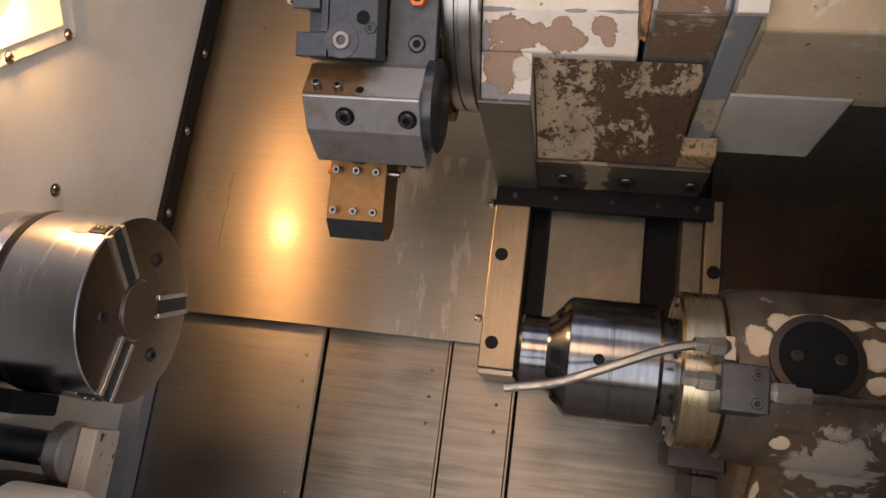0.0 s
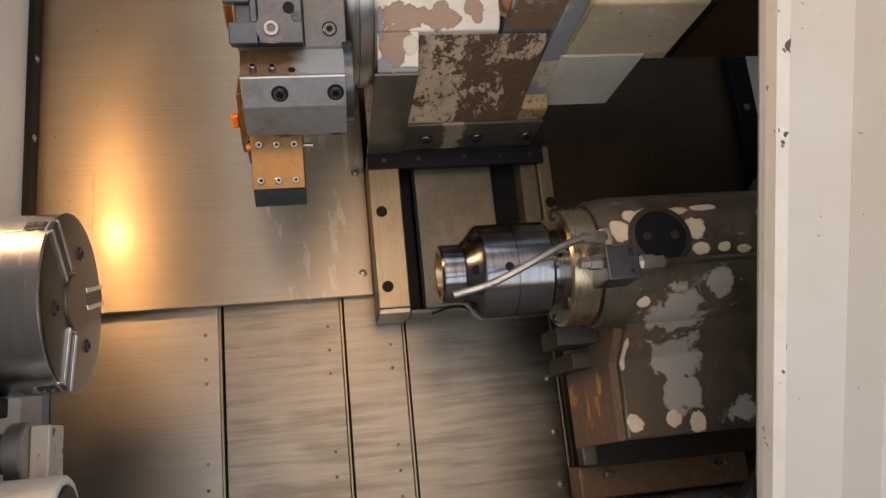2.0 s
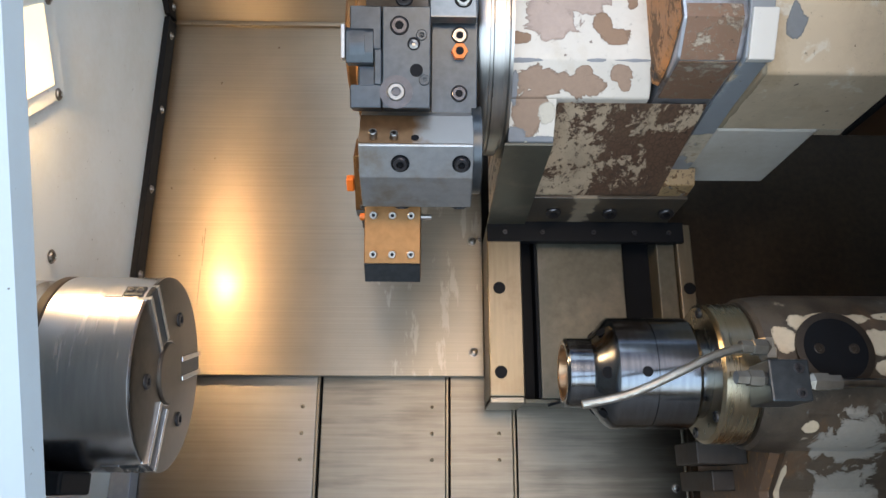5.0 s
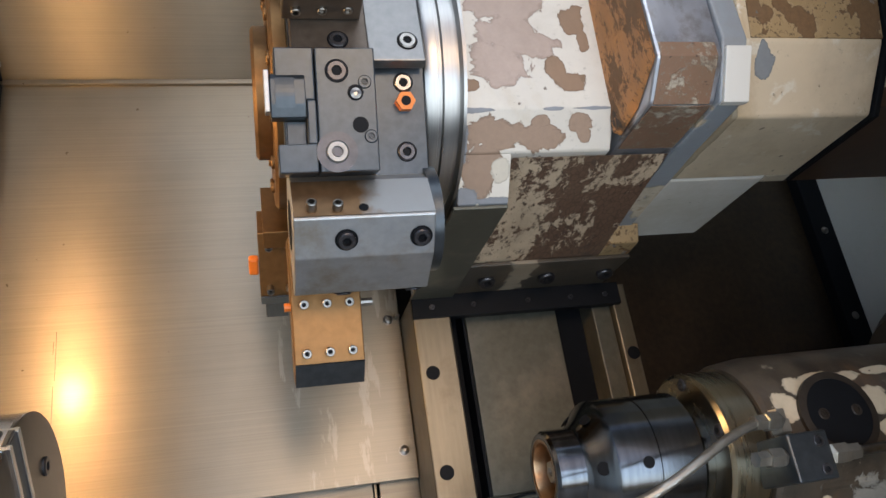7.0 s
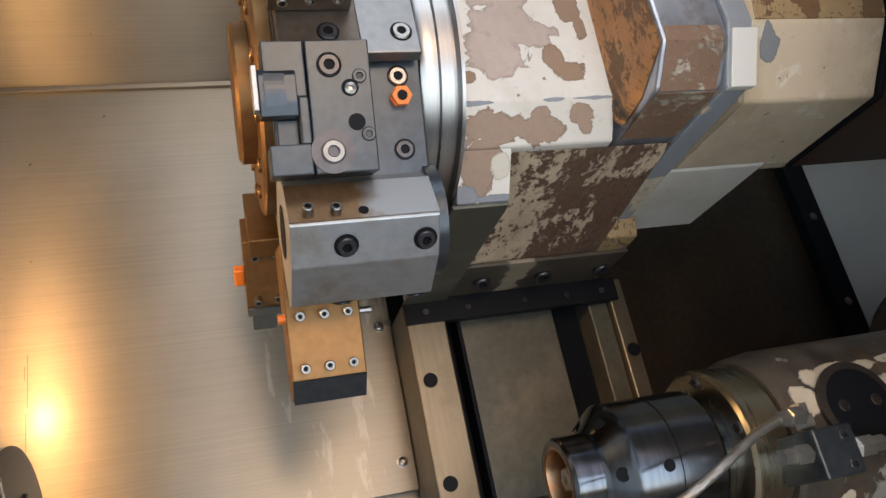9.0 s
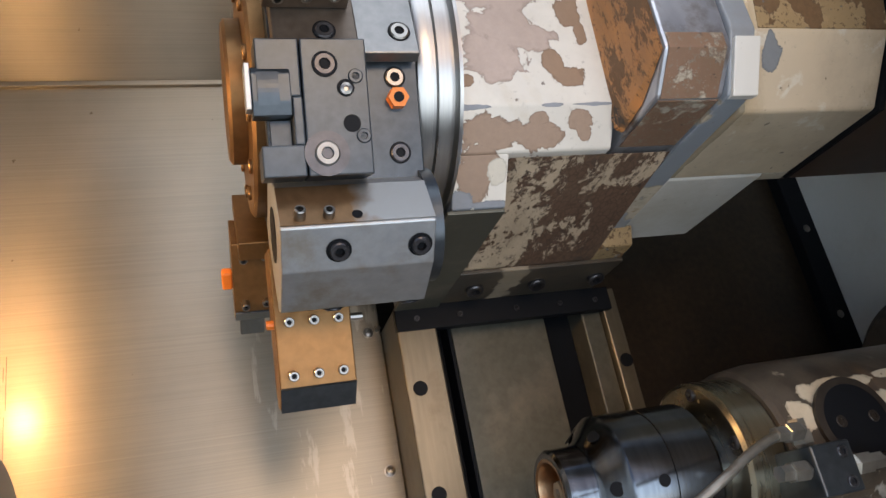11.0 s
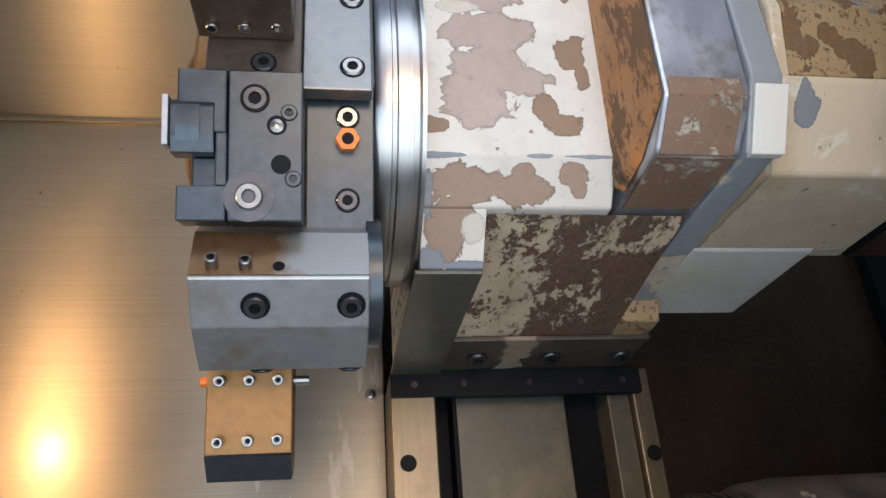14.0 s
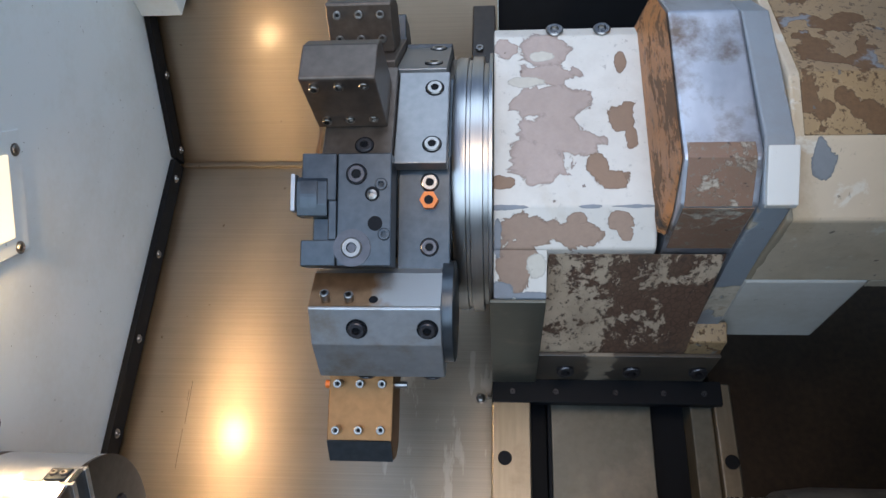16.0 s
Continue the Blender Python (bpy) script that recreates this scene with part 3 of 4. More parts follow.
g = gasket("trim_left_lower", [(-0.055, 0.10), (-0.022, 0.10), (-0.022, 0.604), (-0.055, 0.600)], "black rubber edge strip screwed along the wall")
wall_screws(g, [(-0.490, -0.040, z) for z in (0.152, 0.292, 0.432, 0.571)], (1, 0, 0), 0.0052)
g = gasket("trim_left_upper", [(-0.055, 0.604), (-0.022, 0.612), (-0.32, 0.845), (-0.345, 0.83)], "black rubber edge strip along the bent sheet")
wall_screws(g, [(-0.490, -0.046, 0.624), (-0.490, -0.145, 0.700), (-0.490, -0.25, 0.782)], (1, 0, 0), 0.0052)
g = solid("trim_left_foot", box(-0.4995, -0.47, -0.03, 0.0, -0.35, 0.0, 0.001), EDGESTRIP, "blue-grey metal edge strip", "edge strip", kind="structure")
g = solid("trim_right", box(0.735, 0.7745, -0.030, -0.007, -0.05, 0.60, 0.002), BLACKGAP, "black edge strip beside the end wall", "edge strip", kind="structure")
wall_screws(g, [(0.755, -0.030, z) for z in (0.02, 0.160, 0.307)], (0, -1, 0), 0.005)

# telescoping covers under the back sheet
way_covers = thing("way_cover", (0, 0.02, -0.17), "telescoping steel way covers with dark joints", "way cover", kind="structure")
for i, (x0, x1, y0) in enumerate(((-0.50, -0.218, 0.002), (-0.211, -0.024, 0.008), (-0.017, 0.076, 0.002), (0.083, 0.330, 0.008))):
    p = part("panel", box(x0, x1, y0, y0 + 0.012, -0.350, 0.030, 0.001), COVERPLAIN if i == 0 else COVER, way_covers)
    part("lip", box(x1 + 0.0003, x1 + 0.0045, y0 - 0.002, y0 + 0.010, -0.350, 0.030, 0.001), RAILM, p)
    if i < 3:
        for z in (-0.040, -0.079, -0.117, -0.240, -0.279, -0.318):
            part("screw", dome_screw((x1 - 0.0205, y0, z), (0, -1, 0), 0.0026), RAILM, p)
    else:
        for z in (-0.156, -0.244, -0.328):
            part("screw", dome_screw((x1 - 0.014, y0, z), (0, -1, 0), 0.005), SCREW, p)
part("backing", box(-0.50, 0.335, 0.026, 0.032, -0.352, 0.028), BLACKGAP, way_covers)

# ---- doorway ----


def jamb(name, x_in, x_out, mat, label):
    """A door post that leans with the front of the cabin, with a chamfered inner fold."""
    def yz(z):
        return -0.664 - 0.45 * z
    bm = bmesh.new()
    s = 1 if x_out > x_in else -1
    outline = [(x_in, 0.0), (x_in + s * 0.004, -0.020), (x_in + s * 0.055, -0.050), (x_in + s * 0.075, -0.075), (x_out, -0.075), (x_out, 0.02), (x_in + s * 0.01, 0.02)]
    rings = [[bm.verts.new((x + (-0.04 * z if s > 0 else 0.007 * z), yz(z) + d, z)) for x, d in outline] for z in (-0.75, 1.1)]
    n = len(outline)
    bm.faces.new(rings[0])
    bm.faces.new(rings[1][::-1])
    for i in range(n):
        bm.faces.new((rings[0][i], rings[0][(i + 1) % n], rings[1][(i + 1) % n], rings[1][i]))
    post = solid(name, bm, mat, label, "door frame", kind="structure")
    if s < 0:
        return post
    eb = bmesh.new()
    for a, b in (((x_in + s * 0.0005, -0.008), (x_in + s * 0.0030, -0.0215)), ((x_in + s * 0.0030, -0.0215), (x_in + s * 0.012, -0.0268))):
        lo = [eb.verts.new((x + (-0.04 * z if s > 0 else 0.007 * z), yz(z) + d, z)) for z in (-0.75, 1.1) for x, d in (a, b)]
        eb.faces.new((lo[0], lo[1], lo[3], lo[2]))
    ext = bmesh.ops.extrude_face_region(eb, geom=eb.faces[:])
    bmesh.ops.translate(eb, vec=(s * 0.003, 0.003, 0), verts=[v for v in ext["geom"] if isinstance(v, bmesh.types.BMVert)])
    part("edge", eb, EDGECHIP, post, "chipped painted edge")
    return post


jamb("door_frame_left", -0.315, -0.62, DAYJAMB, "edge of the sliding door, daylight blue put into its paint")
jamb("door_frame_right", 0.344, 0.90, JAMB, "cream painted door post with chipped edge")

# ---- headstock and chuck ----
CH_Y, CH_Z = -0.305, -0.036
chuck = thing("lathe_chuck", (-0.42, CH_Y, CH_Z), "ground steel three-jaw chuck body without jaws", "chuck")
body = part("body", lathe([(-0.437, 0), (-0.437, 0.1065), (-0.434, 0.106), (-0.343, 0.106), (-0.3395, 0.1025), (-0.3390, 0.101), (-0.339, 0.0)], CH_Y, CH_Z, 96), CHUCK, chuck)
part("face", lathe([(-0.3395, 0.1065), (-0.3385, 0.102), (-0.3385, 0.036), (-0.3395, 0.036)], CH_Y, CH_Z, 96), FACE, chuck, "dull turned front face")
part("centre_cap", lathe([(-0.345, 0.0345), (-0.337, 0.0345), (-0.3355, 0.033), (-0.3355, 0.0)], CH_Y, CH_Z, 48), FACE, chuck)
part("back_plate", lathe([(-0.452, 0), (-0.452, 0.1), (-0.449, 0.1065), (-0.440, 0.1065), (-0.437, 0.104), (-0.437, 0)], CH_Y, CH_Z, 64), DARKM, chuck)
part("spindle_flange", lathe([(-0.4995, 0.102), (-0.47, 0.102), (-0.453, 0.09), (-0.453, 0)], CH_Y, CH_Z, 64), CHUCK, chuck)
for k, a in enumerate((16, 136, 256)):
    c, s = math.cos(radians(a)), math.sin(radians(a))
    turn = Matrix.Translation((0, CH_Y, CH_Z)) @ Matrix.Rotation(radians(a), 4, "X")
    slot = box(-0.352, -0.3375, 0.038, 0.1055, -0.011, 0.011, 0.0006)
    part("jaw_slot", moved(slot, turn), GUN, body, "dark jaw slot")
    for w in (-1, 1):
        edge = box(-0.350, -0.3355, 0.038, 0.1055, w * 0.011 - 0.003, w * 0.011 + 0.003, 0.0006)
        part("slot_edge", moved(edge, turn), BRIGHT, body)
    a2 = a + 60
    at = (-0.3385, CH_Y + 0.066 * math.cos(radians(a2)), CH_Z + 0.066 * math.sin(radians(a2)))
    part("bolt", cap_screw((-0.345, at[1], at[2]), (1, 0, 0), 0.0085, 0.009), BLACKSCREW, body)
for a in (16, 136, 256):
    turn = Matrix.Translation((0, CH_Y, CH_Z)) @ Matrix.Rotation(radians(a), 4, "X")
    nut = part("jaw_nut", moved(box(-0.366, -0.346, 0.088, 0.1075, -0.0085, 0.0085, 0.001), turn), GUN, chuck)
    for xx in (-0.361, -0.351):
        p = turn @ Vector((xx, 0.1075, 0))
        part("nut_screw", cap_screw(p, turn.to_3x3() @ Vector((0, 1, 0)), 0.0036, 0.002), SCREW, nut)
    part("side_plate", moved(box(-0.386, -0.3665, 0.085, 0.1067, -0.010, 0.010, 0.0008), turn), CHUCK, chuck)
part("coolant_block", box(-0.495, -0.405, -0.38, -0.31, -0.165, -0.142, 0.003), BLACKGAP, chuck)

# ---- turret ----
TY, TZ, TR = -0.355, 0.360, 0.130


def station(deg):
    """Machine pose of a turret face: local y points outward, z along the face (up at the front), x along the spindle."""
    if deg == "clamp":  # the clamp block sits askew between two faces
        return station(-22) @ Matrix.Translation((0, 0, -0.050))
    return Matrix.Translation((0, TY, TZ)) @ Matrix.Rotation(radians(-deg), 4, "X") @ Matrix.Rotation(math.pi, 4, "Z") @ Matrix.Diagonal((-1, 1, 1, 1))


turret = thing("tool_turret", (-0.02, TY, TZ), "ten-station steel tool turret with stained faces", "turret")
ngon = [(TY + 0.128 / math.cos(radians(18)) * math.cos(radians(18 + 36 * k)), TZ + 0.128 / math.cos(radians(18)) * math.sin(radians(18 + 36 * k))) for k in range(10)]
part("disc", prism(ngon, -0.116, 0.0, 0.001), GUN, turret)
part("front_ring", lathe([(-0.131, 0.0), (-0.131, 0.112), (-0.128, 0.116), (-0.1165, 0.116)], TY, TZ, 64), BROWN, turret, "brown stained front ring")
part("hub", lathe([(-0.147, 0.0), (-0.147, 0.062), (-0.144, 0.066), (-0.1315, 0.066)], TY, TZ, 48), BROWN, turret)
for k in range(12):
    a = radians(15 + 30 * k)
    part("bolt", cap_screw((-0.1312, TY + 0.095 * math.cos(a), TZ + 0.095 * math.sin(a)), (-1, 0, 0), 0.0065, 0.003), BROWN, turret)
part("bearing_ring", lathe([(0.0, 0.0), (0.0, 0.134), (0.004, 0.136), (0.012, 0.136), (0.013, 0.133), (0.016, 0.133), (0.017, 0.137), (0.028, 0.137), (0.029, 0.130), (0.033, 0.130), (0.034, 0.14), (0.037, 0.14), (0.037, 0)], TY, TZ, 96), RINGM, turret, "bright turned ring behind the tools")


def local_box(deg, x0, x1, o0, o1, z0, z1, bevel=0.0012):
    return moved(box(x0, x1, o0, o1, z0, z1, bevel), station(deg))


def local_prism(deg, pts, x0, x1, bevel=0.0012):
    return moved(prism(pts, x0, x1, bevel), station(deg))


def spun(deg, at, normal=(0, 1, 0)):
    m = station(deg)
    return m @ Vector(at), (m.to_3x3() @ Vector(normal)).normalized()


def station_screw(parent, deg, at, r, h, mat, normal=(0, 1, 0), bore=None, name="bolt"):
    p, nrm = spun(deg, at, normal)
    if bore:
        part("counterbore_shade", disc(p, nrm, bore, 0.0006), BLACKGAP, parent)
    b = part(name, cap_screw(p, nrm, r, h), mat, parent)
    # black disc paints the shade at the bottom of the socket
    part("socket", disc(p + nrm * (h - r * 0.78), nrm, r * 0.45, 0.0002, 6), BLACKGAP, b)
    return b


def set_screw(parent, deg, at, normal, r, h):
    p, nrm = spun(deg, at, normal)
    sc = part("set_screw", cap_screw(p, nrm, r, h, r * 0.6), SCREW, parent)
    part("socket", disc(p + nrm * (h - r * 0.75), nrm, r * 0.5, 0.0002, 6), BLACKGAP, sc)


# face towards the door, one step down: clamp block for a cutting insert
D = "clamp"
holder = thing("turning_tool_holder", tuple(spun(D, (-0.06, TR, 0))[0]), "dark steel tool clamp block with socket screws", "tool holder")
part("base_plate", local_box(D, -0.0495, -0.001, TR - 0.010, TR + 0.004, -0.055, 0.055), GUN, holder)
part("clamp_plate", local_box(D, -0.098, -0.050, TR + 0.010, TR + 0.0420, -0.050, 0.050), GUN, holder)
part("end_bar_top", local_box(D, -0.130, -0.099, TR + 0.010, TR + 0.0420, 0.008, 0.050), GUN, holder)
part("end_bar_bottom", local_box(D, -0.130, -0.099, TR + 0.010, TR + 0.0420, -0.050, -0.027), GUN, holder)
part("end_bar_web", local_box(D, -0.124, -0.099, TR + 0.010, TR + 0.0230, -0.027, 0.008), GUN, holder)
part("end_bar_rib", local_box(D, -0.106, -0.0985, TR + 0.010, TR + 0.0420, -0.027, 0.008), GUN, holder)
cutter = thing("cutting_tool", tuple(spun(D, (-0.12, TR + 0.0380, 0))[0]), "blue-grey carbide cutting tool clamped in the block", "cutting tool")
blade = [(TR + 0.0235, -0.006), (TR + 0.0420, -0.006), (TR + 0.0450, 0.004), (TR + 0.0450, 0.024), (TR + 0.0410, 0.029), (TR + 0.0235, 0.029)]
part("shank", local_prism(D, blade, -0.134, -0.1065, 0.0008), GUN, cutter)
arc = [(TR + 0.0455, 0.001)] + [(TR + 0.0455 + 0.0018 * math.sin(math.pi * k / 8), 0.001 + 0.024 * k / 8) for k in range(1, 8)] + [(TR + 0.0455, 0.025)]
part("flute", local_prism(D, arc, -0.130, -0.115, 0), GUN, cutter, "curved bluish flute")
part("insert", local_box(D, -0.1385, -0.1345, TR + 0.0300, TR + 0.0470, -0.002, 0.031, 0.0006), GREY, cutter)
part("lower_shank", local_box(D, -0.122, -0.1065, TR + 0.0235, TR + 0.0280, -0.0265, -0.0065, 0.0006), GUN, cutter)
for x, z, r in ((-0.081, 0.031, 0.0085),):
    station_screw(holder, D, (x, TR + 0.0420, z), r, 0.002, BLACKSCREW, bore=r * 1.12)
part("washer", disc(*spun(D, (-0.084, TR + 0.0420, -0.034)), 0.0165, 0.0012), BLACKSCREW, holder)
station_screw(holder, D, (-0.084, TR + 0.0428, -0.034), 0.0092, 0.003, MIDGREY)
for x, z in ((-0.0590, 0.022), (-0.0560, -0.022)):
    station_screw(holder, D, (x, TR + 0.0420, z), 0.0055, 0.0015, GUN)
for x, z in ((-0.0668, 0.0135), (-0.0640, -0.0125)):
    part("oil_hole", disc(*spun(D, (x, TR + 0.0420, z)), 0.0065, 0.0005), BLACKGAP, holder)
part("oil_nipple", moved(turned([(0.0045, 0), (0.0045, 0.003), (0.002, 0.004), (0.0015, 0.002), (0, 0.002)], 16), facing(*spun(D, (-0.0668, TR + 0.0420, 0.0125)))), SCREW, holder)
for z, mat in ((0.030, SCREW), (-0.030, BLACKSCREW)):
    station_screw(holder, D, (-0.020, TR + 0.004, z), 0.0078, 0.002, mat, bore=0.0088)
nozzle = part("coolant_nozzle", moved(turned([(0.0085, 0), (0.0085, 0.010), (0.0045, 0.010), (0.0040, 0.002), (0, 0.002)], 6), facing(*spun(D, (-0.020, TR + 0.004, 0.0125)))), ORANGE, holder, "orange hexagonal coolant nozzle", smooth=0)
part("nozzle_bore", disc(*spun(D, (-0.020, TR + 0.0141, 0.0125)), 0.0042, 0.0003), BLACKGAP, nozzle)

# two steps down: thick boring bar block with bevelled flanks
D = -72
bar_block = thing("boring_bar_block", tuple(spun(D, (-0.06, TR, 0))[0]), "grey steel boring bar block with socket screws and a browned side", "tool holder")
prof = [(TR, -0.047), (TR + 0.090, -0.047), (TR + 0.1, -0.035), (TR + 0.1, 0.012), (TR + 0.086, 0.045), (TR + 0.045, 0.046), (TR, 0.020)]
part("block", local_prism(D, prof, -0.122, -0.006), GREY, bar_block)
part("browned_side", local_prism(D, [(TR + 0.046, 0.0462), (TR + 0.084, 0.0454), (TR + 0.084, 0.0462), (TR + 0.046, 0.0470)], -0.1215, -0.0065, 0), HALFBROWN, bar_block, "brown side, part drip stain, part painted lamp reflection")
part("collar", moved(lathe([(-0.007, 0), (-0.007, 0.047), (0.003, 0.047), (0.004, 0.045), (0.004, 0)], TR + 0.05, 0, 40), station(D)), GUN, bar_block)
part("bore", moved(lathe([(-0.1226, 0.022), (-0.1222, 0.022), (-0.1222, 0)], TR + 0.05, 0, 32), station(D)), BLACKGAP, bar_block)
fn = Vector((0, 0.033, 0.014)).normalized()
for x in (-0.080, -0.018):
    station_screw(bar_block, D, (x, TR + 0.094, 0.027), 0.0075, 0.0045, BLACKSCREW, tuple(fn), 0.0095)
    station_screw(bar_block, D, (x, TR + 0.0955, -0.041), 0.0065, 0.002, BLACKSCREW, (0, 0.77, -0.64), 0.008)
for x, h in ((-0.107, 0.010), (-0.086, 0.008)):
    set_screw(bar_block, D, (x, TR + 0.077, 0.0455), (0, 0, 1), 0.0043, h)
part("screw_hole", disc(*spun(D, (-0.065, TR + 0.077, 0.0464), (0, 0, 1)), 0.0040, 0.0004), BLACKGAP, bar_block)


# square-shank holders: a base on the turret face and a long block with two rows of set screws
def shank_holder(deg, side, mat, plate_mat, reach, label, shift=0.0, end_bar=False, proud=1.0):
    h = thing("square_shank_holder", tuple(spun(deg, (-0.06, TR, 0))[0]), label, "tool holder", "square shank holders")
    part("base", local_box(deg, -0.118 + shift, -0.055, TR, TR + 0.020, -0.052, 0.052), mat, h)
    part("plate", local_box(deg, -0.0545, -0.006, TR, TR + 0.012, -0.052, 0.052), plate_mat, h)
    cut = 0.020 if end_bar else 0.002
    outline = [(TR + 0.0205, side * 0.018), (TR + reach - cut, side * 0.026), (TR + reach, side * 0.010 if end_bar else side * 0.024),
               (TR + reach, -side * 0.010), (TR + reach - 0.012, -side * 0.026), (TR + 0.0205, -side * 0.034)]
    part("block", local_prism(deg, outline, -0.124 + shift, -0.060 + shift), mat, h)
    if end_bar:
        bar = [(TR + reach - cut, side * 0.0262), (TR + reach + 0.0003, side * 0.010), (TR + reach + 0.0016, side * 0.0105), (TR + reach - cut + 0.0012, side * 0.0275)]
        part("end_bar", local_prism(deg, bar, -0.1235 + shift, -0.0605 + shift, 0), GUN, h, "dark end chamfer")
    for o in (TR + (0.084 if reach > 0.15 else 0.034), TR + reach - cut - 0.010):
        for x, up in ((-0.113, 0.011), (-0.092, 0.007), (-0.071, 0.004)):
            zz = side * (0.018 + 0.008 * (o - TR - 0.02) / (reach - 0.02))
            set_screw(h, deg, (x + shift, o, zz), (0, 0, side), 0.0042, up * proud)
    for z in (0.032, -0.032):
        station_screw(h, deg, (-0.020, TR + 0.012, z), 0.0078, 0.002, SCREW, bore=0.009)
    station_screw(h, deg, (-0.080, TR + 0.020, side * 0.038), 0.0075, 0.002, BLACKSCREW, bore=0.0088)
    return h


front = shank_holder(0, -1, DBROWN, MIDGREY, 0.098, "dark brown steel square shank holder with set screws", proud=0.35)
front.matrix_world = front.matrix_world @ Matrix.Translation((0.003, 0, -0.012))
low = shank_holder(-108, 1, BROWN, BROWN, 0.158, "brown stained square shank holder with set screws", end_bar=True, proud=1.4)
part("stud", moved(turned([(0, 0), (0.0035, 0), (0.0035, 0.012), (0, 0.012)], 10), facing(spun(-108, (-0.060, TR + 0.085, 0.010))[0], (1, 0, 0))), SCREW, low)
part("orange_plug", moved(turned([(0, 0), (0.004, 0), (0.004, 0.006), (0, 0.006)], 10), facing(spun(-108, (-0.124, TR + 0.085, 0.010))[0], (-1, 0, 0))), ORANGE, low)
low.matrix_world = low.matrix_world @ Matrix.Translation((0, -0.035, -0.012))
shank_holder(36, -1, DBROWN, MIDGREY, 0.07, "dark steel square shank holder seen edge on", proud=0.3)
back = shank_holder(-144, 1, BROWN, BROWN, 0.118, "brown stained square shank holder behind the disc", shift=-0.027, end_bar=True)
part("orange_tip", moved(box(-0.162, -0.1515, TR + 0.052, TR + 0.072, 0.010, 0.022, 0.002), station(-144)), ORANGE, back, "orange insert tip")
part("blade", local_prism(-144, [(TR + 0.118, -0.01), (TR + 0.150, -0.004), (TR + 0.118, 0.010)], -0.146, -0.120), BLUED, back)
shank_holder(72, -1, GUN, GUN, 0.06, "dark steel square shank holder on the upper face")

# ---- turret slide housing ----
housing = thing("turret_housing", (0.17, -0.30, 0.35), "turret housing with flaked cream paint and bare patches", "machine housing")
part("front_casting", prism([(-0.441, 0.284), (-0.466, 0.470), (-0.455, 0.490), (-0.10, 0.490), (-0.10, 0.252), (-0.413, 0.252)], 0.038, 0.192, 0.002), CREAM, housing)
part("foot", prism([(-0.4125, 0.2515), (-0.378, 0.216), (-0.10, 0.216), (-0.10, 0.2515)], 0.038, 0.0895, 0.001), CREAM, housing)
part("rear_plate", box(0.008, 0.0375, -0.32, -0.10, 0.40, 0.66, 0.002), DARKM, housing, "black plate behind the turret ring")
for z in (0.445, 0.585):
    part("bolt", cap_screw((0.018, -0.321, z), (0, -1, 0), 0.005, 0.003), SCREW, housing)
part("machined_foot", box(0.034, 0.0895, -0.376, -0.11, 0.2120, 0.2158, 0.0008), DULL, housing, "bare machined underside")
part("underside_panel", prism([(-0.408, 0.2495), (-0.21, 0.222), (-0.11, 0.222), (-0.11, 0.252), (-0.40, 0.252)], 0.0915, 0.258, 0.001), RUSTY, housing, "burnt and flaked underside panel")
part("ridge_band", prism([(-0.405, 0.255), (-0.490, 0.255), (-0.521, 0.284), (-0.528, 0.440), (-0.49, 0.505), (-0.11, 0.505), (-0.11, 0.255)], 0.198, 0.264, 0.003), RIDGE, housing, "scorched blue-grey metal band")
flank = bmesh.new()
for p in ((0.190, -0.430, 0.262), (0.187, -0.4385, 0.292), (0.183, -0.4655, 0.470), (0.183, -0.455, 0.490),
          (0.1972, -0.430, 0.258), (0.1972, -0.470, 0.262), (0.1972, -0.5185, 0.284), (0.1972, -0.5255, 0.440), (0.1972, -0.488, 0.503), (0.1972, -0.43, 0.503), (0.183, -0.43, 0.490)):
    flank.verts.new(p)
bmesh.ops.convex_hull(flank, input=flank.verts)
part("scorched_patch", prism([(-0.4895, 0.2540), (-0.5215, 0.2832), (-0.5222, 0.298), (-0.5210, 0.298), (-0.5205, 0.2845), (-0.4885, 0.2555)], 0.2015, 0.258, 0.0003), SCORCH, housing, "brown scorched patch with cream edges")
part("scorched_underside", box(0.2015, 0.261, -0.4862, -0.412, 0.2536, 0.2549), SCORCH, housing, "brown scorched patch with cream edges")
part("rust_flank", flank, ORANGERUST, housing, "orange rusted sloping flank")
part("edge_strip", prism([(-0.405, 0.252), (-0.496, 0.252), (-0.526, 0.300), (-0.526, 0.44), (-0.48, 0.505), (-0.11, 0.505), (-0.16, 0.246), (-0.24, 0.243)], 0.2645, 0.290, 0.002), GREYCHIP, housing)
part("corner_bracket", prism([(-0.490, 0.2515), (-0.499, 0.2495), (-0.5260, 0.292), (-0.517, 0.294)], 0.2665, 0.2925, 0.001), WHITEC, housing, "small white bracket")
part("corner_lug", prism([(-0.245, 0.2455), (-0.235, 0.224), (-0.135, 0.2165), (-0.135, 0.2455)], 0.2585, 0.300, 0.002), STAINED, housing, "chipped tan corner lug")
part("slide_flange", box(0.088, 0.300, -0.205, -0.108, 0.2165, 0.2215, 0.001), FLANGEM, housing)
# black colour carries the near-black shade on the flange front
part("slide_flange_front", box(0.034, 0.322, -0.113, -0.100, 0.186, 0.2165, 0.001), BLACKGAP, housing)
for x in (0.124, 0.204, 0.284):
    p = part("bolt", cap_screw((x, -0.157, 0.2165), (0, -0.3, -1), 0.0108, 0.007), BLACKSCREW, housing)
for x in (0.060, 0.115, 0.19, 0.25, 0.30):
    part("bolt", cap_screw((x, -0.113, 0.200), (0, -1, 0), 0.0035, 0.002), BLACKSCREW, housing)
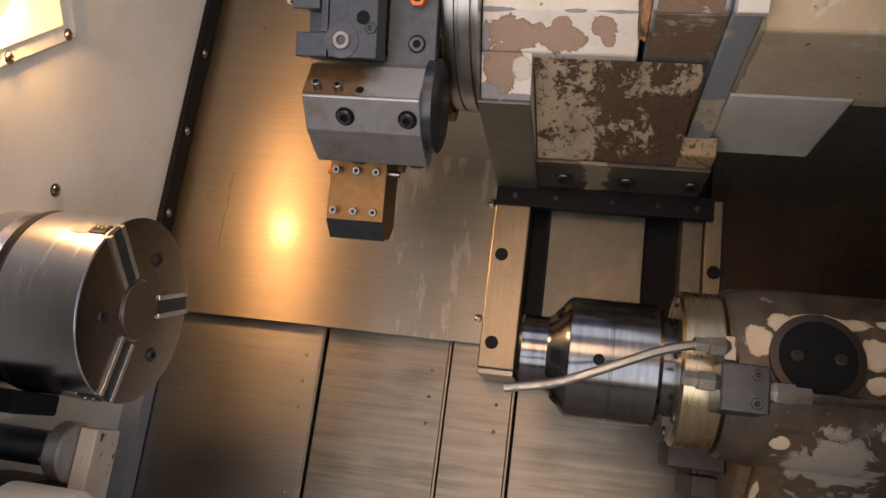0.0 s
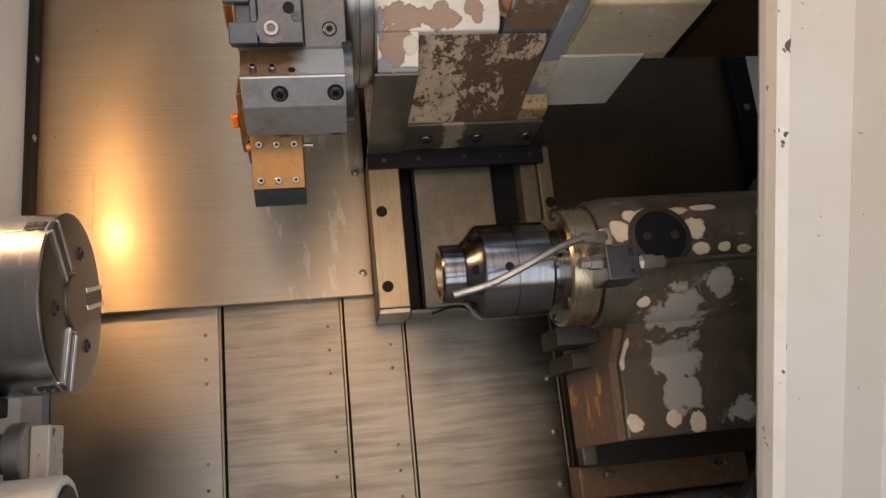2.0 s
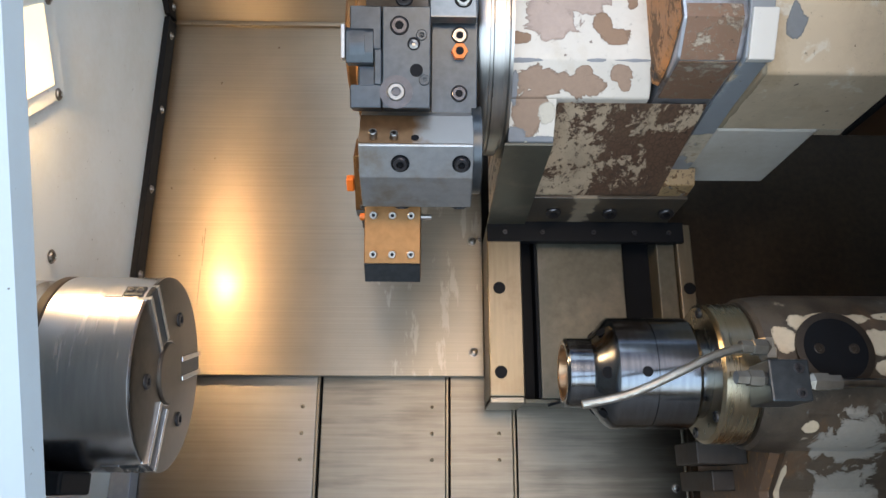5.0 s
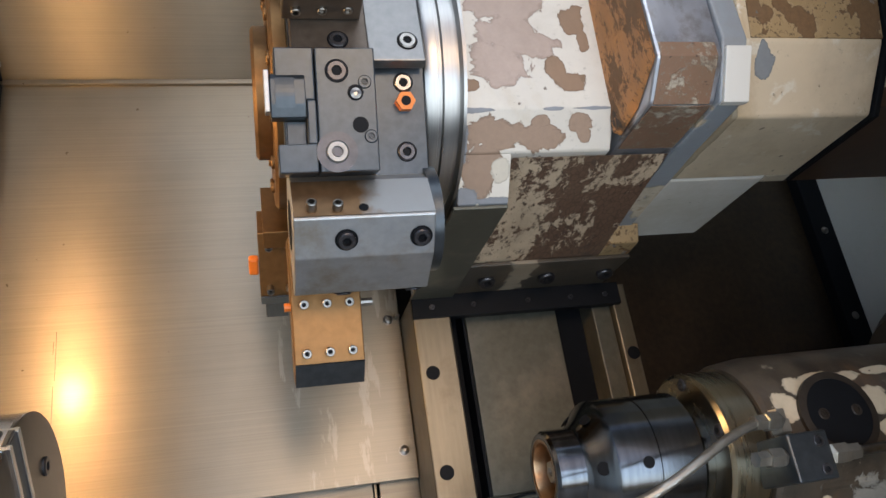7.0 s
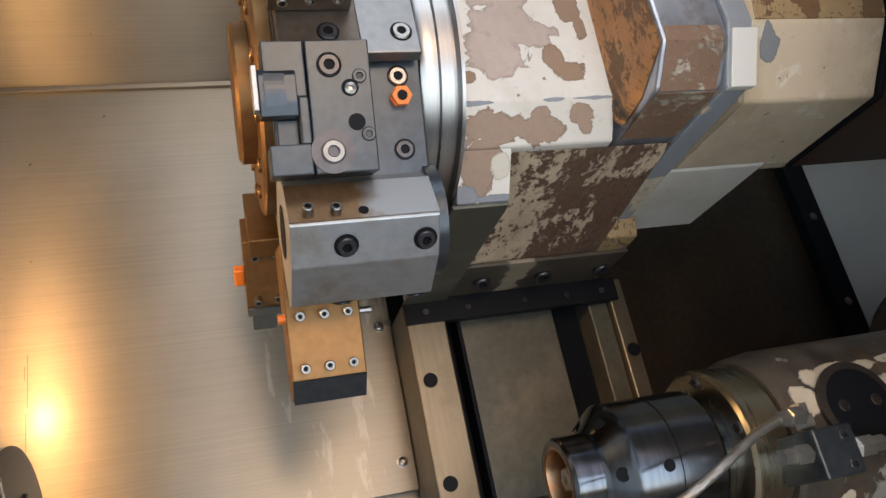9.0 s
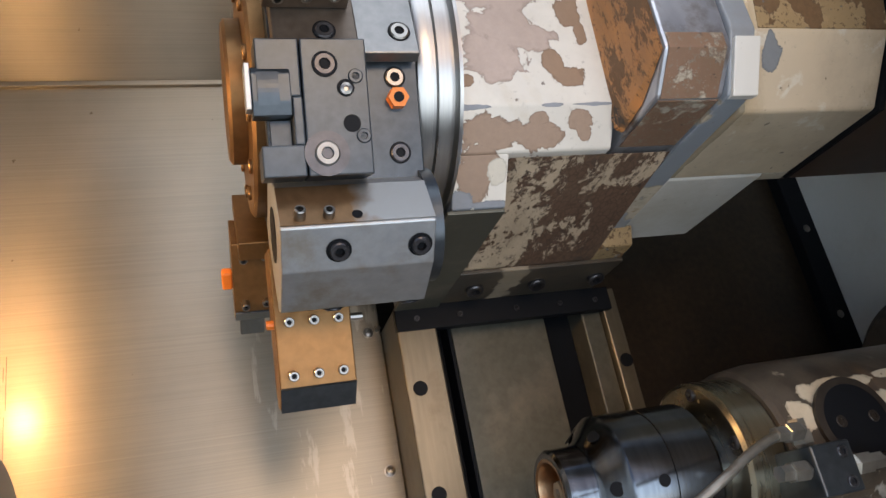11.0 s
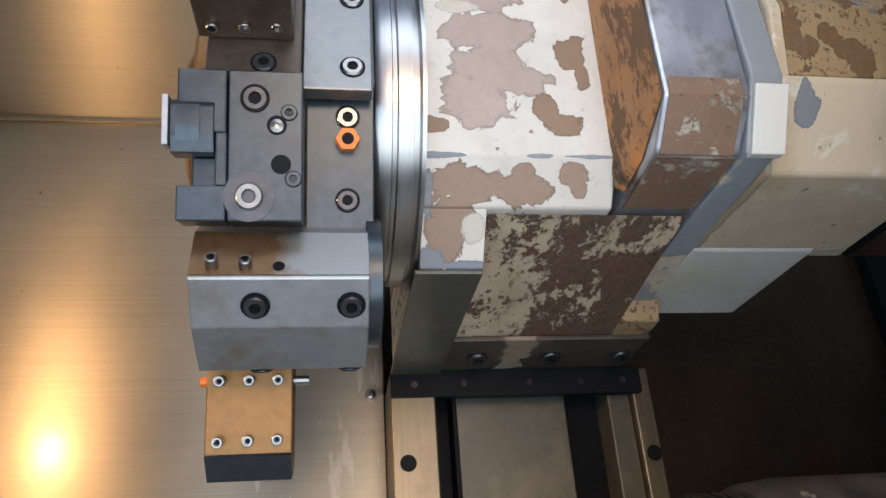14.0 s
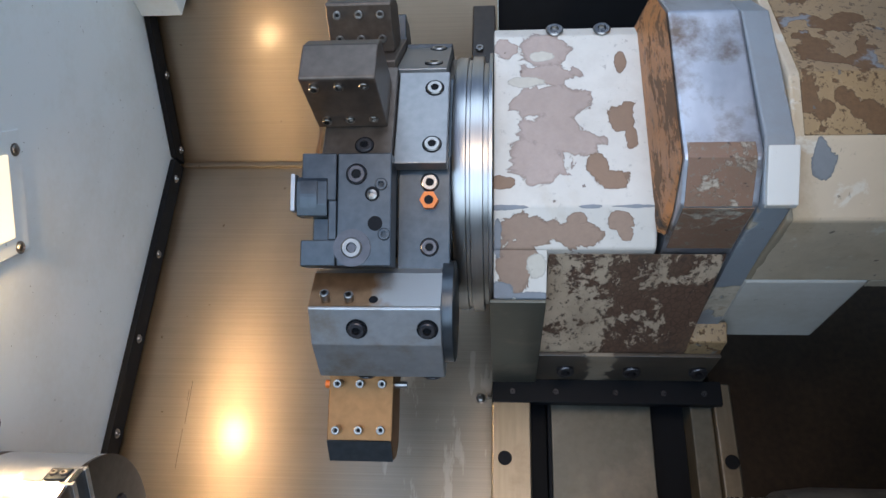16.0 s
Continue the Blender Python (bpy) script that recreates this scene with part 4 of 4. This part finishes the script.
for x in (0.100, 0.148):
    part("plug", cap_screw((x, -0.4655, 0.478), (0, -1, 0.13), 0.009, 0.002), SCREW, housing)

# telescoping covers beside the housing
cover1 = thing("slide_cover", (0.37, -0.30, 0.36), "tan painted telescoping slide cover with stains", "slide cover", "slide covers")
part("shell", prism([(-0.473, 0.249), (-0.518, 0.304), (-0.533, 0.36), (-0.50, 0.490), (-0.30, 0.490), (-0.345, 0.251)], 0.2905, 0.446, 0.003), TANCOVER, cover1)
part("upper_face", prism([(-0.5195, 0.306), (-0.5355, 0.36), (-0.5025, 0.487), (-0.495, 0.485), (-0.528, 0.36), (-0.512, 0.306)], 0.300, 0.4455, 0.0006), STAINED, cover1, "brown stained upper face")
part("underside", prism([(-0.3448, 0.2505), (-0.182, 0.2525), (-0.17, 0.40), (-0.3448, 0.40)], 0.2915, 0.414, 0.004), WHITEC, cover1, "whitish underside")
part("corner_web", plate([(0.4145, 0.2515), (0.446, 0.2515), (0.446, 0.40), (0.4145, 0.40)], -0.3445, -0.33, 0.001), TAN, cover1)
part("rubber_edge", prism([(-0.476, 0.246), (-0.523, 0.303), (-0.538, 0.36), (-0.505, 0.494), (-0.30, 0.494), (-0.335, 0.249)], 0.4465, 0.453, 0.001), BLACKGAP, cover1, "black wiper edge")
cover2 = thing("slide_cover", (0.6, -0.28, 0.36), "brown stained rear slide cover", "slide cover", "slide covers")
part("shell", prism([(-0.4795, 0.2795), (-0.503, 0.316), (-0.512, 0.36), (-0.48, 0.475), (-0.31, 0.475), (-0.31, 0.2795)], 0.4535, 0.77, 0.002), TAN, cover2)
part("upper_face", prism([(-0.5055, 0.320), (-0.5145, 0.36), (-0.4825, 0.472), (-0.475, 0.47), (-0.507, 0.36), (-0.498, 0.32)], 0.456, 0.769, 0.0006), STAINED, cover2)
part("underside", prism([(-0.468, 0.262), (-0.4785, 0.279), (-0.305, 0.279), (-0.305, 0.264)], 0.4535, 0.77, 0.001), DARKRUST, cover2, "dark brown underside")

# ---- cross slide rails ----
rail_l = thing("guide_rail", (0.058, -0.06, 0.08), "worn steel guide rail with dark bolt plugs", "guide rail")
part("rail", box(0.034, 0.083, -0.110, -0.01, -0.037, 0.216, 0.002), RAILM, rail_l)
for z in (0.116, -0.004):
    part("plug", disc((0.050, -0.1105, z), (0, -1, 0), 0.0088, 0.001), BLACKGAP, rail_l)
part("end_cap", box(0.034, 0.083, -0.108, -0.01, -0.046, -0.0375, 0.002), SHEET, rail_l)
rail_r = thing("guide_rail", (0.31, -0.06, 0.10), "worn steel guide rail with dark bolt plugs", "guide rail")
part("rail", box(0.285, 0.312, -0.095, -0.01, -0.037, 0.216, 0.002), DULL, rail_r)
part("rail", box(0.3125, 0.335, -0.105, -0.01, -0.037, 0.216, 0.002), RAILM, rail_r)
part("plug", disc((0.3255, -0.1055, 0.118), (0, -1, 0), 0.0088, 0.001), BLACKGAP, rail_r)
mid = thing("screw_cover", (0.17, -0.05, 0.08), "grey sheet cover over the slide screw, darkened for shade", "cover")
part("sheet", box(0.110, 0.238, -0.080, -0.072, -0.036, 0.216, 0.001), DULL, mid)
# black boxes in place of the shaded recesses beside the sheet
part("side", box(0.106, 0.1095, -0.078, -0.02, -0.036, 0.216), BLACKGAP, mid)
part("groove", box(0.084, 0.1055, -0.045, -0.02, -0.036, 0.216), BLACKGAP, mid)
part("groove", box(0.2385, 0.2845, -0.055, -0.02, -0.036, 0.216), BLACKGAP, mid)
part("bottom_lip", box(0.086, 0.284, -0.074, -0.02, -0.043, -0.0365, 0.001), DULL, mid)

solid("loose_wire", tube([(0.118, -0.079, -0.046), (0.140, -0.084, -0.040), (0.160, -0.086, -0.038), (0.180, -0.084, -0.044), (0.19, -0.076, -0.043)], 0.0018), BLACKGAP, "thin black wire lying on the cover lip", "wire")

# ---- tailstock ----
tail = thing("tailstock", (0.55, -0.25, -0.15), "tailstock casting with worn dark paint and pale flakes", "tailstock")
part("barrel", lathe([(0.296, 0), (0.296, 0.080), (0.300, 0.084), (0.330, 0.088), (0.76, 0.088), (0.76, 0)], AX_Y, AX_Z, 64), TAIL, tail)
part("base_casting", prism([(-0.385, -0.045), (-0.375, -0.085), (-0.320, -0.120), (-0.272, -0.160), (-0.266, -0.262), (-0.06, -0.262), (-0.06, 0.0), (-0.24, 0.02)], 0.334, 0.76, 0.004), TAIL, tail)
part("end_face", prism([(-0.36, -0.075), (-0.31, -0.118), (-0.266, -0.160), (-0.262, -0.262), (-0.075, -0.272), (-0.075, -0.03), (-0.2, -0.02)], 0.322, 0.3335, 0.001), TAILSIDE, tail, "rust stained end face")
part("rear_boss", lathe([(0.615, 0), (0.615, 0.085), (0.64, 0.105), (0.76, 0.105), (0.76, 0)], AX_Y + 0.06, AX_Z + 0.05, 48), TAIL, tail)
port = part("port_rim", moved(turned([(0.030, -0.02), (0.040, 0), (0.040, 0.004), (0.033, 0.005), (0.031, -0.02)], 48), facing((0.366, AX_Y - 0.087, AX_Z + 0.011), (0, -1, 0.12))), DARKM, tail)
# flush black disc instead of a deep, shaded port
part("port_hole_shade", disc((0.366, AX_Y - 0.0895, AX_Z + 0.0113), (0, -1, 0.12), 0.033, 0.002, 40), BLACKGAP, port)
for dx in (-0.017, 0.019):
    part("port_bolt", cap_screw((0.366 + dx, AX_Y - 0.0915, AX_Z + 0.012), (0, -1, 0.12), 0.0055, 0.001), DARKM, port)
part("slide_rail", box(0.330, 0.75, -0.118, -0.05, -0.300, -0.264, 0.002), DARKM, tail)
part("slide_foot", box(0.322, 0.60, -0.072, -0.02, -0.349, -0.301, 0.003), TAILSIDE, tail)
part("end_stop", box(0.316, 0.338, -0.124, -0.1185, -0.296, -0.268, 0.002), DULL, tail)
for x in (0.365, 0.55):
    part("stud", moved(turned([(0, 0), (0.006, 0), (0.006, 0.012), (0.004, 0.012), (0.004, 0.022), (0, 0.022)], 6), facing((x, -0.072, -0.315), (0, -1, 0))), SCREW, tail)
part("guard_plate", box(0.262, 0.3215, -0.25, -0.17, -0.130, -0.104, 0.002), DARKM, tail)
part("guard_foot", box(0.295, 0.334, -0.20, -0.08, -0.160, -0.1355, 0.002), DARKM, tail)

live = thing("live_chuck", (0.2, AX_Y, AX_Z), "blued steel quill chuck with radial holes", "chuck")
part("nose", lathe([(0.140, 0.0385), (0.104, 0.0385), (0.101, 0.036), (0.101, 0.031)], AX_Y, AX_Z, 64), BLUED, live)
part("bore", lathe([(0.1008, 0.0312), (0.1015, 0.028), (0.104, 0.027), (0.128, 0.026), (0.128, 0)], AX_Y, AX_Z, 64), COPPER, live, "copper tinted bore")
part("centre_point", lathe([(0.112, 0.004), (0.108, 0.005), (0.108, 0.0105), (0.111, 0.012), (0.128, 0.012)], AX_Y, AX_Z, 6), FITTING, live)
part("body", lathe([(0.1295, 0), (0.1295, 0.039), (0.134, 0.042), (0.147, 0.0585), (0.152, 0.0618), (0.190, 0.0618), (0.1905, 0.0608), (0.1925, 0.0608), (0.193, 0.0618), (0.236, 0.0618), (0.240, 0.059), (0.240, 0.05), (0.2538, 0.05)], AX_Y, AX_Z, 80), BLUED, live)
for k in range(6):
    a = radians(188 + 60 * k)
    at = (0.1405, AX_Y + 0.0508 * math.cos(a), AX_Z + 0.0508 * math.sin(a))
    part("key_hole", disc(at, (-0.75, math.cos(a), math.sin(a)), 0.0062, 0.0008), BLACKGAP, live)
for k in range(3):
    a = radians(187 + 120 * k)
    part("pin_hole", disc((0.180, AX_Y + 0.0614 * math.cos(a), AX_Z + 0.0614 * math.sin(a)), (0, math.cos(a), math.sin(a)), 0.0055, 0.0008), BLACKGAP, live)
collar = thing("quill_collar", (0.268, AX_Y, AX_Z), "satin steel collar bolted to the tailstock", "collar")
part("ring", lathe([(0.254, 0), (0.254, 0.074), (0.257, 0.078), (0.292, 0.078), (0.2955, 0.075), (0.2955, 0)], AX_Y, AX_Z, 80), COLLARM, collar)
for k in range(6):
    a = radians(110 + 60 * k)
    part("bolt", cap_screw((0.2545, AX_Y + 0.068 * math.cos(a), AX_Z + 0.068 * math.sin(a)), (-1, 0, 0), 0.006, 0.003), BLACKSCREW, collar)

# ---- hydraulic block and pipes on the tailstock ----
manifold = thing("hydraulic_block", (0.315, -0.40, -0.06), "dark hydraulic block with steel fittings", "hydraulic block")
part("block", box(0.280, 0.320, -0.425, -0.370, -0.078, -0.037, 0.002), GUN, manifold)
for x, z in ((0.309, -0.046), (0.309, -0.070)):
    part("bolt", cap_screw((x, -0.425, z), (0, -1, 0), 0.005, 0.002), BLACKSCREW, manifold)


def fitting(a, b, r):
    """A hexagonal union from a towards b."""
    a, b = Vector(a), Vector(b)
    h = (b - a).length
    return moved(turned([(0, 0), (r * 0.7, 0), (r, h * 0.15), (r, h * 0.6), (r * 0.8, h * 0.62), (r * 0.8, h), (0, h)], 6), facing(a, b - a))


part("union", fitting((0.280, -0.415, -0.055), (0.250, -0.417, -0.054), 0.0088), FITTING, manifold, smooth=0)
part("union", fitting((0.320, -0.415, -0.058), (0.354, -0.413, -0.058), 0.0095), FITTING, manifold, smooth=0)
part("elbow", fitting((0.288, -0.410, -0.038), (0.288, -0.410, -0.014), 0.0092), FITTING, manifold, smooth=0)
part("union", fitting((0.288, -0.413, -0.024), (0.258, -0.417, -0.024), 0.0085), FITTING, manifold, smooth=0)
solid("coolant_pipe", tube([(0.262, -0.417, -0.024), (0.236, -0.420, -0.030), (0.20, -0.424, -0.047), (0.165, -0.424, -0.063), (0.142, -0.422, -0.072), (0.120, -0.420, -0.077), (0.098, -0.419, -0.081)], 0.0042), FITTING, "bent steel coolant pipe with open end", "pipe")
solid("hydraulic_pipe", tube([(0.350, -0.410, -0.058), (0.45, -0.404, -0.057), (0.6, -0.40, -0.055), (0.77, -0.395, -0.05)], 0.0045), SCREW, "straight steel hydraulic pipe", "pipe")

# ---- machine lamp in the headstock wall ----
lamp = thing("machine_lamp_window", (-0.5, -0.44, 0.34), "lit warm lamp window in a screwed frame", "lamp")
part("frame", prism([(-0.322, 0.299), (-0.400, 0.410), (-0.570, 0.255), (-0.480, 0.145)], -0.4998, -0.4965, 0.0008), WALL, lamp)
part("glass", prism([(-0.352, 0.297), (-0.405, 0.372), (-0.530, 0.258), (-0.470, 0.182)], -0.4964, -0.4945, 0.0006), LAMPG, lamp)
for y, z in ((-0.338, 0.292), (-0.415, 0.218), (-0.396, 0.385)):
    part("screw", dome_screw((-0.4965, y, z), (1, 0, 0), 0.006), SCREW, lamp)

# ---- parts feeder below the chuck ----
probe = thing("probe_arm", (-0.45, -0.25, -0.20), "dark flanged shaft on a chipped bracket plate", "machine arm")
part("shaft", lathe([(-0.4995, 0), (-0.4995, 0.020), (-0.425, 0.020), (-0.424, 0.023), (-0.415, 0.023), (-0.415, 0)], -0.275, -0.203, 32), GUN, probe)
part("flange", lathe([(-0.4148, 0), (-0.4148, 0.032), (-0.412, 0.034), (-0.396, 0.034), (-0.394, 0.031), (-0.394, 0)], -0.275, -0.203, 40), GREY, probe)
for k in range(6):
    a = radians(20 + 60 * k)
    part("bolt", cap_screw((-0.4148, -0.275 + 0.027 * math.cos(a), -0.203 + 0.027 * math.sin(a)), (-1, 0, 0), 0.0045, 0.004), SCREW, probe)
part("bracket_plate", box(-0.3938, -0.372, -0.278, -0.23, -0.33, -0.174, 0.002), EDGECHIP, probe, "chipped cream bracket plate")
motor = thing("coolant_motor", (-0.40, -0.30, -0.28), "white painted round motor housing with bolted end", "motor")
part("housing", lathe([(-0.41, 0), (-0.41, 0.043), (-0.408, 0.045), (-0.333, 0.045), (-0.330, 0.042), (-0.330, 0.036), (-0.334, 0.034), (-0.334, 0)], -0.345, -0.278, 48), WHITEC, motor)
part("end_disc", lathe([(-0.334, 0.034), (-0.328, 0.033), (-0.328, 0.02), (-0.318, 0.019), (-0.318, 0)], -0.345, -0.278, 40), DARKM, motor)
for k in range(6):
    a = radians(60 * k)
    part("bolt", moved(turned([(0, 0), (0.006, 0), (0.006, 0.010), (0, 0.010)], 6), facing((-0.319, -0.345 + 0.015 * math.cos(a), -0.278 + 0.015 * math.sin(a)), (1, 0, 0))), BRIGHT, motor)
part("foot", box(-0.46, -0.35, -0.33, -0.24, -0.40, -0.322, 0.003), GUN, motor)
part("bracket_block", box(-0.495, -0.408, -0.34, -0.24, -0.33, -0.236, 0.003), DARKM, motor)

solid("cable_cover", box(-0.4995, -0.436, -0.32, -0.235, 0.738, 0.80, 0.002), WALL, "pale painted cover box in the upper corner", "cover box")

solid("sill_seal", plate([(0.30, -0.37), (0.326, -0.338), (0.383, -0.285), (0.41, -0.285), (0.41, -0.37)], -0.515, -0.495, 0.002), BLACKGAP, "worn black seal at the foot of the door post", "seal", kind="structure")

# ---- the hall round the machine ----


def level_box(name, x0, x1, y0, y1, z0, z1, mat, label, category):
    """A level block outside the slanted cabin."""
    ob = new(name, finish(box(x0, x1, y0, y1, z0, z1, 0.004), name, mat))
    return tagged(ob, label, category, kind="structure")


# unseen floor, added so the chuck reflects grey instead of black
level_box("hall_bounce_floor", -2.2, 2.4, -2.6, 1.8, -1.05, -1.0, CONCRETE, "unseen grey concrete floor, added for reflections in the machine", "floor")
level_box("machine_base", -0.53, 0.80, -0.74, 0.62, -1.0, -0.575, JAMB, "cream painted base of the lathe", "machine base")
level_box("machine_apron", -0.62, 0.90, -0.83, -0.79, -1.0, -0.03, JAMB, "cream painted front panel below the door", "panel")
